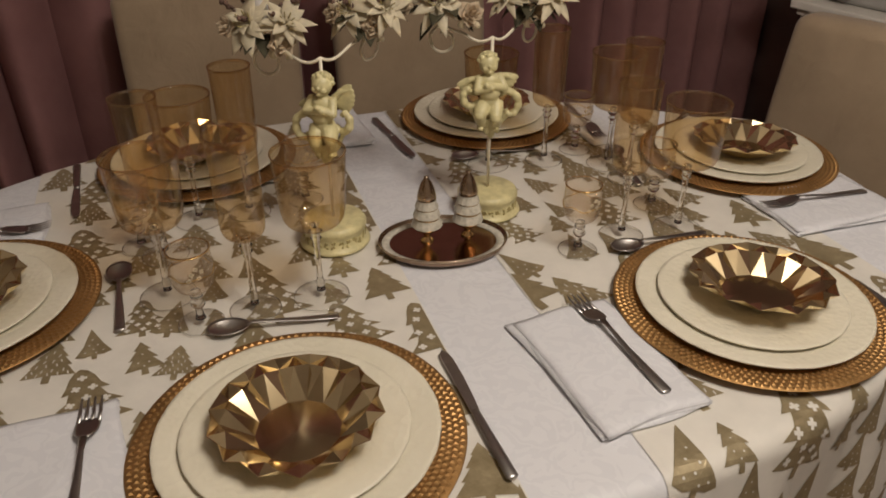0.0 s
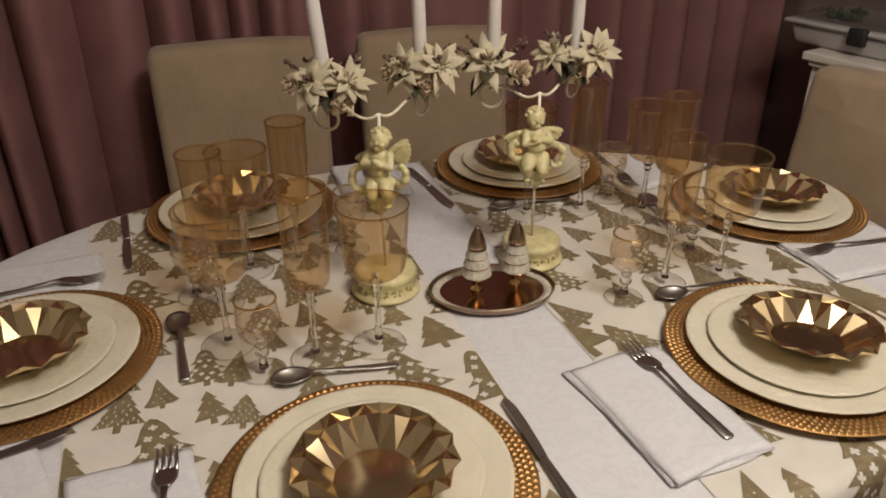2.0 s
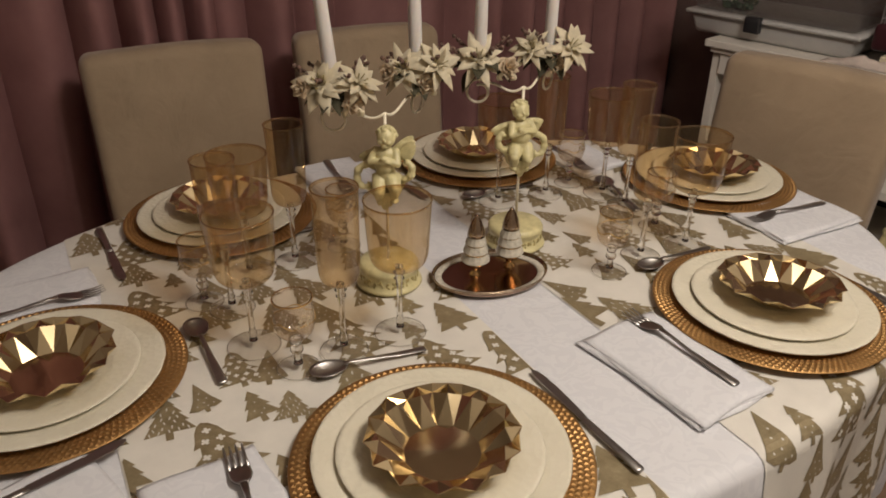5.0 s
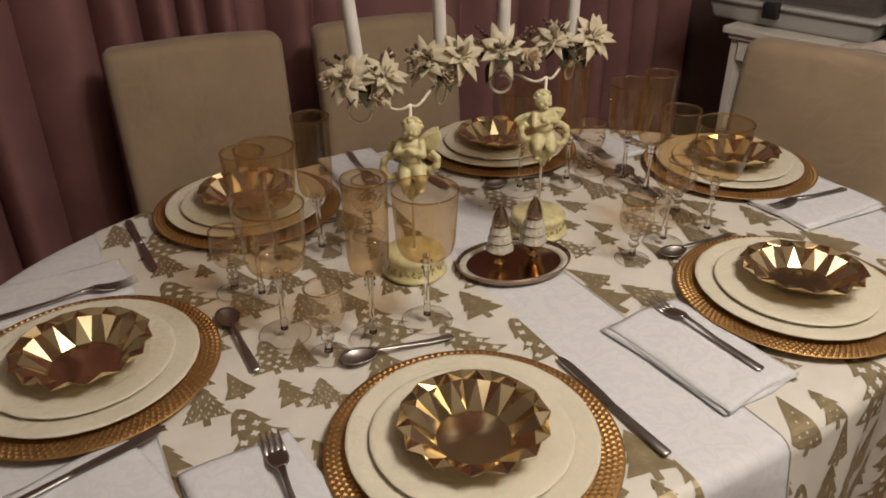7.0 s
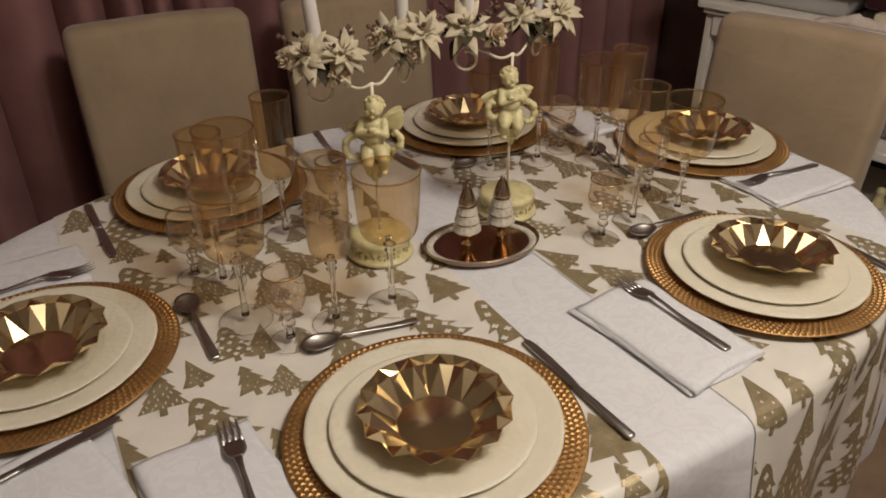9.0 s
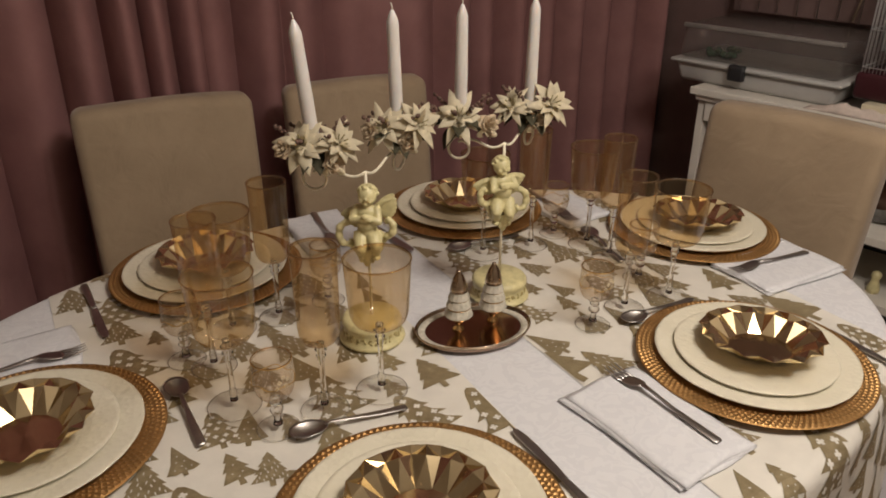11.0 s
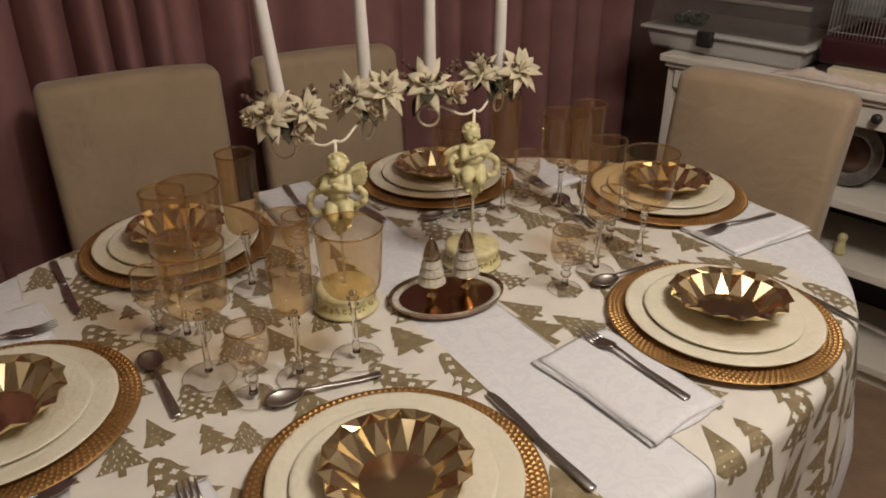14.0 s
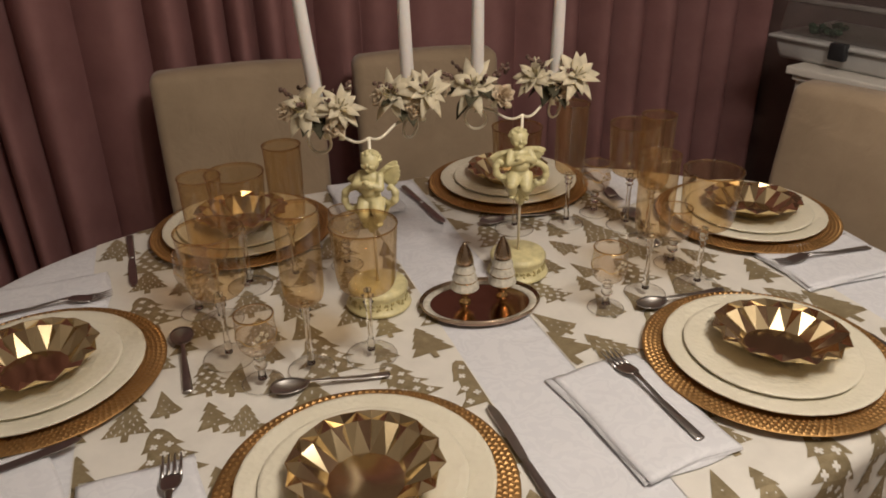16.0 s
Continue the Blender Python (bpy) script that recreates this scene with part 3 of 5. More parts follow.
def pleated_bowl():
    bm = bmesh.new()
    n = 14
    base_r, wall_r, rim_r, h = 0.0425, 0.0700, 0.0815, 0.0285
    rng = random.Random(17)

    def ring(count, r, z, shift=0.0, dr=0.0, dz=0.0):
        out = []
        for i in range(count):
            a, s = 2 * math.pi * (i + shift) / count, (1 if i % 2 else -1)
            out.append(bm.verts.new(((r + dr * s) * math.cos(a), (r + dr * s) * math.sin(a), z + dz * s)))
        return out
    for inner in (0, 1):
        o, zo = -0.0008 * inner, 0.0010 * inner
        c = bm.verts.new((0, 0, zo + 0.0008))
        a = ring(n, base_r + o, zo)
        b = ring(2 * n, wall_r + o, 0.0235 + zo * 0.6, 0.0, -0.0028, 0.0022)
        d = ring(2 * n, rim_r + o, h, 0.0, 0.0026, -0.0022)
        if inner:      # both skins share the same small irregularities
            for v, w in zip(b + d, shift):
                v.co += w
        else:
            shift = [Vector((rng.uniform(-1, 1), rng.uniform(-1, 1), rng.uniform(-1, 1))) * 0.0011 for _ in range(4 * n)]
            for v, w in zip(b + d, shift):
                v.co += w
        for i in range(n):
            j = (i + 1) % n
            p, q, r = b[2 * i - 1], b[2 * i], b[2 * i + 1]
            bm.faces.new((c, a[i], a[j]))
            bm.faces.new((a[i], p, q))
            bm.faces.new((a[i], q, r))
            bm.faces.new((a[i], r, a[j]))
        for i in range(2 * n):
            j = (i + 1) % (2 * n)
            if i % 2:
                bm.faces.new((b[i], d[i], b[j])), bm.faces.new((d[i], d[j], b[j]))
            else:
                bm.faces.new((b[i], d[i], d[j])), bm.faces.new((b[i], d[j], b[j]))
        if inner:
            for i in range(2 * n):
                j = (i + 1) % (2 * n)
                bm.faces.new((first[i], first[j], d[j], d[i]))
        first = d
    return solid("foil_bowl", bm, FOIL, "shiny gold foil bowl with folded pleats on the plates", "bowl", "gold foil bowls", smooth=False)


chargers, dinners, salads, bowls = charger(), plate("dinner_plate", "cream stoneware dinner plate with embossed rim", 0.1385, 0.088, 0.0165, 0.100), \
    plate("salad_plate", "cream salad plate with embossed rim on the dinner plate", 0.1110, 0.068, 0.0140, 0.079), pleated_bowl()
CLOTH = TOP + 0.0037
for i, (x, y) in enumerate(SETTINGS):
    rng = random.Random(40 + i)
    zs = (CLOTH, CLOTH + 0.0040, CLOTH + 0.0104, CLOTH + 0.0168)
    for ob, z, j in zip((chargers, dinners, salads, bowls), zs, (0.0, 0.002, 0.003, 0.003)):
        m = Matrix.Translation((x + rng.uniform(-j, j), y + rng.uniform(-j, j), z)) @ Matrix.Rotation(rng.uniform(0, 6.28), 4, "Z")
        if ob is bowls and i in (2, 4):
            m = m @ Matrix.Rotation(0.17, 4, "Z")
        if ob is bowls and i in (1, 2):      # two bowls sit a little off centre and askew
            m = Matrix.Translation(((0.011, 0.003, 0.0032), (0.008, -0.006, 0.0025))[i - 1]) @ m
            m = Matrix.Translation(m.translation) @ Matrix.Rotation(radians(-4.2 if i == 1 else -3.2), 4, "X") @ Matrix.Translation(-m.translation) @ m @ Matrix.Diagonal((1.03, 1.03, 0.92, 1))
        if i == 0:
            ob.matrix_world = m
        else:
            copy_thing(ob, m)


# ---- cutlery ----
def bar(path, w, t):
    """Rounded bar: path of (y, z), widths w and thicknesses t at each."""
    secs = []
    for (y, z), a, b in zip(path, w, t):
        secs.append([(a * math.cos(q), y, z + b * math.sin(q)) for q in [2 * math.pi * k / 10 for k in range(10)]])
    return loft(secs)


def fork():
    ob = thing("fork", "steel dinner fork with a plain handle", "fork", "forks")
    part("handle", bar([(-0.098, 0.003), (-0.095, 0.0035), (-0.06, 0.0045), (-0.02, 0.006), (0.015, 0.010), (0.035, 0.011)],
                       [0.004, 0.0072, 0.0062, 0.0040, 0.0030, 0.0046], [0.001, 0.0013, 0.0013, 0.0014, 0.0015, 0.0013]), STEEL, ob)
    part("head", bar([(0.033, 0.0108), (0.040, 0.0095), (0.050, 0.0065), (0.062, 0.004), (0.068, 0.0035)],
                     [0.0042, 0.0095, 0.0125, 0.0128, 0.0125], [0.0012] * 5), STEEL, ob)
    for k in range(4):
        x = -0.0102 + 0.0068 * k
        bm = bar([(0.064, 0.0038), (0.080, 0.0035), (0.095, 0.0055), (0.100, 0.007)], [0.0021, 0.0019, 0.0014, 0.0007], [0.0011, 0.0010, 0.0008, 0.0005])
        part("tine", bm, STEEL, ob, loc=(x, 0, 0))
    return ob


def knife():
    ob = thing("knife", "steel dinner knife with a plain handle", "knife", "knives")
    part("handle", bar([(-0.105, 0.004), (-0.102, 0.004), (-0.07, 0.004), (-0.01, 0.004), (0.0, 0.004)], [0.004, 0.0070, 0.0064, 0.0050, 0.0046],
                       [0.0015, 0.0026, 0.0026, 0.0022, 0.0016]), STEEL, ob)
    secs = []
    for y, a, b in ((-0.002, -0.005, 0.005), (0.02, -0.005, 0.0070), (0.06, -0.005, 0.0088), (0.09, -0.005, 0.0085), (0.104, -0.004, 0.006), (0.110, 0.000, 0.002)):
        secs.append([(a, y, 0.0035), (a, y, 0.0050), (b, y, 0.0044), (b, y, 0.0040)])
    part("blade", loft(secs), STEEL, ob, smooth=False)
    return ob


def spoon():
    ob = thing("spoon", "small steel dessert spoon", "spoon", "spoons")
    part("handle", bar([(-0.075, 0.003), (-0.072, 0.0035), (-0.04, 0.0045), (0.0, 0.008), (0.026, 0.0105), (0.034, 0.0095)],
                       [0.0036, 0.0062, 0.0052, 0.0032, 0.0027, 0.0042], [0.001, 0.0012, 0.0012, 0.0013, 0.0014, 0.0012]), STEEL, ob)
    bm = bmesh.new()
    n, m = 24, 7
    for side in (0, 1):
        rings = []
        for j in range(m + 1):
            f = j / m
            rings.append([bm.verts.new((0.0165 * f * math.cos(q) * (1 + 0.12 * math.sin(q) * f), 0.054 + 0.0245 * f * math.sin(q),
                                        0.0012 + 0.0075 * f * f - side * 0.0010)) for q in [2 * math.pi * k / n for k in range(n)]])
        for a, b in zip(rings, rings[1:]):
            for k in range(n):
                bm.faces.new((a[k], a[(k + 1) % n], b[(k + 1) % n], b[k]))
        if side:
            for k in range(n):
                bm.faces.new((last[k], last[(k + 1) % n], rings[-1][(k + 1) % n], rings[-1][k]))
        last = rings[-1]
    bmesh.ops.remove_doubles(bm, verts=bm.verts, dist=0.00002)
    part("bowl", bm, STEEL, ob)
    return ob


forks, knives, spoons = fork(), knife(), spoon()
for whole, k in ((forks, 0.95), (knives, 0.92)):
    for piece in whole.children:
        piece.data.transform(Matrix.Scale(k, 4))
        piece.location *= k


def lay(ob, first, x0, y0, x1, y1, z, half):
    """Lay a piece with its head towards (x1, y1) and its handle's end at (x0, y0)."""
    a = math.atan2(y1 - y0, x1 - x0) - math.pi / 2
    d = Vector((x1 - x0, y1 - y0)).normalized()
    m = Matrix.Translation((x0 + d.x * half, y0 + d.y * half, z)) @ Matrix.Rotation(a, 4, "Z")
    if first:
        ob.matrix_world = m
        return ob
    return copy_thing(ob, m)


NAPKIN = CLOTH + 0.0080
lay(forks, True, 0.255, 0.679, 0.178, 0.849, NAPKIN, 0.093)
lay(forks, False, -0.284, 0.467, -0.338, 0.645, NAPKIN, 0.093)
lay(forks, False, 0.665, 1.156, 0.480, 1.097, NAPKIN, 0.093)
lay(forks, False, -0.725, 0.925, -0.546, 1.008, NAPKIN, 0.093)
lay(forks, False, 0.235, 1.530, 0.285, 1.345, NAPKIN, 0.093)
lay(forks, False, -0.235, 1.470, -0.190, 1.290, NAPKIN, 0.093)
lay(knives, True, 0.090, 0.564, 0.016, 0.748, CLOTH, 0.0966)
lay(knives, False, 0.612, 0.738, 0.533, 0.935, CLOTH, 0.0966)
lay(knives, False, -0.612, 0.555, -0.430, 0.692, NAPKIN + 0.001, 0.0966)
lay(knives, False, -0.618, 1.222, -0.536, 1.040, CLOTH, 0.0966)
lay(knives, False, -0.140, 1.452, -0.046, 1.270, CLOTH, 0.0966)
lay(knives, False, 0.470, 1.500, 0.303, 1.240, CLOTH, 0.0966)
lay(spoons, True, -0.110, 0.811, -0.243, 0.777, CLOTH, 0.075)
lay(spoons, False, -0.363, 0.772, -0.419, 0.912, CLOTH, 0.075)
lay(spoons, False, 0.386, 1.032, 0.252, 0.978, CLOTH, 0.075)
lay(spoons, False, -0.260, 1.180, -0.388, 1.138, CLOTH, 0.075)
lay(spoons, False, 0.160, 1.320, 0.030, 1.275, CLOTH, 0.075)
lay(spoons, False, 0.320, 1.180, 0.300, 1.310, CLOTH, 0.075)


# ---- napkins ----
def napkin(x, y, lx, ly, turn, label, seed):
    rng = random.Random(seed)
    ob = thing("napkin", label, "napkin", "folded napkins", (x, y, 0), turn)
    lowest = TOP + (0.0040)
    for k, (sx, sy) in enumerate(((1.0, 1.0), (0.990, 0.985), (0.982, 0.992))):
        bm = bmesh.new()
        nx, ny, h = 26, 18, 0.0034
        ph = rng.uniform(0, 6)
        top = []
        for side in (0, 1):
            g = []
            for j in range(ny + 1):
                row = []
                for i in range(nx + 1):
                    fx, fy = i / nx - 0.5, j / ny - 0.5
                    e = min(0.5 - abs(fx), (0.5 - abs(fy)))
                    soft = min(1.0, e / 0.03) ** 0.5
                    wob = 0.0009 * math.sin(fx * 9 + ph) * math.cos(fy * 7 + ph)
                    z = k * 0.0022 + (h * (0.22 + 0.78 * soft) + wob * soft if side else 0.0)
                    cx = fx * lx * sx + 0.0026 * math.sin(fy * 6 + ph)
                    cy = fy * ly * sy + 0.0025 * math.sin(fx * 5 + ph * 2) + k * 0.002
                    row.append(bm.verts.new((cx, cy, lowest + z)))
                g.append(row)
            for a, b in zip(g, g[1:]):
                for i in range(nx):
                    bm.faces.new((a[i], a[i + 1], b[i + 1], b[i]))
            top.append(g)
        edge = lambda g: [g[0][i] for i in range(nx)] + [g[j][nx] for j in range(ny)] + [g[ny][nx - i] for i in range(nx)] + [g[ny - j][0] for j in range(ny)]
        ea, eb = edge(top[0]), edge(top[1])
        for i in range(len(ea)):
            j = (i + 1) % len(ea)
            bm.faces.new((ea[i], ea[j], eb[j], eb[i]))
        part("fold", bm, DAMASK, ob)
    return ob


napkin(0.196, 0.737, 0.205, 0.130, math.atan2(-0.178, 0.087), "white damask napkin folded under a fork", 1)
napkin(-0.335, 0.545, 0.19, 0.125, AX - math.pi / 2 + 0.08, "white damask napkin folded flat under a fork", 2)
napkin(0.590, 1.122, 0.200, 0.128, 0.37, "white damask napkin folded at the table's end", 3)
napkin(-0.665, 0.990, 0.20, 0.115, math.atan2(0.067, 0.168), "white damask napkin with a fork along its edge", 4)
napkin(0.286, 1.440, 0.16, 0.12, AX - math.pi / 2 + 0.1, "white damask napkin folded beside the plates", 5)
napkin(-0.215, 1.395, 0.17, 0.12, AX - math.pi / 2, "white damask napkin folded beside the plates", 6)
napkin(-0.512, 0.560, 0.165, 0.15, AX - math.pi / 2 + 0.25, "white damask napkin lying flat under a knife", 7)


# ---- glasses ----
def arc(points, n=6):
    """Smooth a profile through its points."""
    out = []
    pts = [points[0]] + list(points) + [points[-1]]
    for a, b, c, d in zip(pts, pts[1:], pts[2:], pts[3:]):
        for k in range(n):
            t = k / n
            out.append(tuple(0.5 * (2 * b[i] + (c[i] - a[i]) * t + (2 * a[i] - 5 * b[i] + 4 * c[i] - d[i]) * t * t + (3 * b[i] - a[i] - 3 * c[i] + d[i]) * t**3) for i in (0, 1)))
    return out + [points[-1]]


def stem_glass(name, label, group, bowl, rim, stem, foot, mat, gilt=()):
    ob = thing(name, label, "glass", group)
    prof = arc(bowl) + [(rim - 0.0003, bowl[-1][1] + 0.0006), (rim - 0.0014, bowl[-1][1]), (rim - 0.0016, bowl[-1][1] - 0.003)]
    part("bowl", lathe(prof, 56), mat, ob)
    part("rim", tube([(rim * math.cos(q), rim * math.sin(q), bowl[-1][1] + 0.0004) for q in [2 * math.pi * k / 64 for k in range(65)]], 0.00085, 6, caps=False), AMBER_RIM, ob)
    part("stem", lathe(stem, 20), CLEAR, ob, "clear glass stem with knops")
    part("foot", lathe([(0, 0.0), (foot, 0.0), (foot + 0.0006, 0.0011), (foot, 0.0022), (foot * 0.6, 0.0035), (0.012, 0.0065), (0.006, 0.011), (0, 0.011)][1:], 48), FOOT, ob, "clear round glass foot")
    part("foot_edge", tube([(foot * math.cos(q), foot * math.sin(q), 0.0012) for q in [2 * math.pi * k / 56 for k in range(57)]], 0.0009, 6, caps=False), FOOT_RIM, ob)
    for r, z, wave in gilt:
        pts = [((r + 0.0006) * math.cos(q), (r + 0.0006) * math.sin(q), z + wave * math.sin(q * 5) * (1 + 0.5 * math.sin(2 * q))) for q in [2 * math.pi * k / 72 for k in range(73)]]
        part("gilt_line", tube(pts, 0.0006, 6), GILT, ob, "thin gilt line")
    return ob


def knopped(r, z0, z1, knops):
    prof = [(0, z0), (r * 1.5, z0)]
    n = 30
    for k in range(n + 1):
        z = z0 + (z1 - z0) * k / n
        w = r * (1.0 + 0.5 * abs(2 * k / n - 1) ** 3)
        for kz, kr, kh in knops:
            if abs(z - kz) < kh:
                w = max(w, kr * math.sqrt(max(0.0, 1 - ((z - kz) / kh) ** 2)))
        prof.append((w, z))
    return prof + [(0, z1)]


goblet = stem_glass("goblet", "amber glass wine goblet with clear stem", "wine goblets",
                    [(0.002, 0.105), (0.020, 0.106), (0.0325, 0.1125), (0.0380, 0.126), (0.0400, 0.150), (0.0416, 0.178), (0.0430, 0.203)], 0.043,
                    knopped(0.0036, 0.010, 0.107, [(0.097, 0.0085, 0.004), (0.088, 0.0072, 0.004), (0.080, 0.005, 0.004), (0.022, 0.0055, 0.006)]), 0.0345, AMBER)
flute = stem_glass("flute", "tall amber champagne flute with clear stem", "champagne flutes",
                   [(0.002, 0.1035), (0.013, 0.105), (0.0225, 0.112), (0.0260, 0.126), (0.0270, 0.160), (0.0275, 0.203), (0.0285, 0.238)], 0.0285,
                   knopped(0.0036, 0.010, 0.105, [(0.096, 0.0080, 0.004), (0.087, 0.007, 0.004), (0.079, 0.005, 0.004), (0.022, 0.0055, 0.006)]), 0.0310, AMBER)
liqueur = stem_glass("liqueur_glass", "small frosted liqueur glass with gilt lines", "liqueur glasses",
                     [(0.002, 0.047), (0.012, 0.049), (0.0215, 0.058), (0.0255, 0.073), (0.0250, 0.090), (0.0240, 0.107)], 0.024,
                     knopped(0.0042, 0.008, 0.048, [(0.041, 0.0075, 0.005), (0.030, 0.0085, 0.007)]), 0.0265, FROST, [(0.0240, 0.1065, 0.0), (0.0252, 0.078, 0.0022)])
bm = bmesh.new()
for k, (a, z) in enumerate(((-1.2, 0.086), (-0.9, 0.080), (-1.0, 0.092), (-1.35, 0.078), (-0.75, 0.087))):
    for q in range(4):
        w = q * math.pi / 2 + k
        blob(bm, (0.0256 * math.cos(a + 0.07 * math.cos(w)), 0.0256 * math.sin(a + 0.07 * math.cos(w)), z + 0.0020 * math.sin(w)), (0.0014, 0.0014, 0.0014), 1)
part("flower_decal", bm, PETAL, liqueur, "painted white blossom")

GLASSES = {goblet: [(-0.139, 0.857), (-0.332, 0.850), (-0.353, 1.045), (0.349, 1.046), (0.280, 1.265), (0.077, 1.253)],
           flute: [(-0.215, 0.825), (-0.369, 0.945), (-0.285, 1.072), (0.264, 1.023), (0.304, 1.208), (0.173, 1.276)],
           liqueur: [(-0.273, 0.795), (-0.410, 0.967), (-0.208, 1.115), (0.197, 0.980), (0.326, 1.119), (0.231, 1.322)]}
for ob, places in GLASSES.items():
    for k, (x, y) in enumerate(places):
        m = Matrix.Translation((x, y, CLOTH)) @ Matrix.Rotation(k * 1.1 * (ob is not liqueur), 4, "Z") @ Matrix.Diagonal((1, 1, 0.975, 1))
        if k == 0:
            ob.matrix_world = m
        else:
            copy_thing(ob, m)

# ---- salt and pepper ----
tray = thing("serving_tray", "small oval polished tray with a pearl border", "tray", loc=(0.010, 0.987, CLOTH), rz=radians(9))
for nm, prof, mat, lab in (("base", [(0, 0), (0.90, 0), (0.97, 0.003), (1.0, 0.007), (1.0, 0.0085), (0.975, 0.0085), (0.965, 0.0070), (0.85, 0.0052), (0, 0.0052)], TRAYMIRROR, "dark mirror-polished base"),
                           ("border", [(0.845, 0.0054), (0.845, 0.0066), (0.96, 0.0080), (0.966, 0.0076)], SHELL, "pale mother-of-pearl border"),
                           ("rim", [(0.962, 0.0070), (0.975, 0.0078), (1.002, 0.0118), (1.012, 0.0126), (1.020, 0.0118), (1.018, 0.0100), (1.0, 0.0084)], CAPMETAL, "raised bronze rim")):
    bm = lathe(prof, 72)
    bmesh.ops.scale(bm, vec=(0.089, 0.064, 1), verts=bm.verts)
    part(nm, bm, mat, tray, lab)


def shaker(x, y, label):
    ob = thing("shaker", label, "shaker", "salt and pepper shakers", (x, y, CLOTH + 0.0054), 0.3 * x * 10)
    part("foot", lathe([(0, 0), (0.0085, 0), (0.0085, 0.002), (0.0045, 0.005), (0.0045, 0.010), (0.010, 0.015), (0.0165, 0.020), (0.0175, 0.023), (0, 0.023)], 32), BRASS, ob, "polished brass foot")
    for r0, r1, z in ((0.0200, 0.0166, 0.023), (0.0176, 0.0142, 0.0365), (0.0150, 0.0118, 0.0490)):
        part("pearl_band", lathe([(0, z), (r0 - 0.001, z), (r0, z + 0.001), (r1, z + 0.0110), (r1 - 0.001, z + 0.0118), (0, z + 0.0118)], 14), SHELL, ob, "faceted mother-of-pearl band", smooth=False)
        part("ring", lathe([(0, z + 0.0117), (r1 - 0.0004, z + 0.0117), (r1 - 0.0004, z + 0.0135), (0, z + 0.0135)], 28), BRASS, ob)
    ob.scale = (1.1, 1.1, 1.08)
    part("cap", lathe([(0, 0.0610), (0.0122, 0.0610), (0.0118, 0.066), (0.0098, 0.075), (0.0065, 0.084), (0.0030, 0.0895), (0.0030, 0.0915), (0, 0.0925)], 28), CAPMETAL, ob, "brass pointed cap")
    return ob


shaker(-0.0125, 0.990, "pearl and brass fir-shaped salt shaker on the tray")
shaker(0.0440, 1.008, "pearl and brass fir-shaped pepper shaker on the tray")


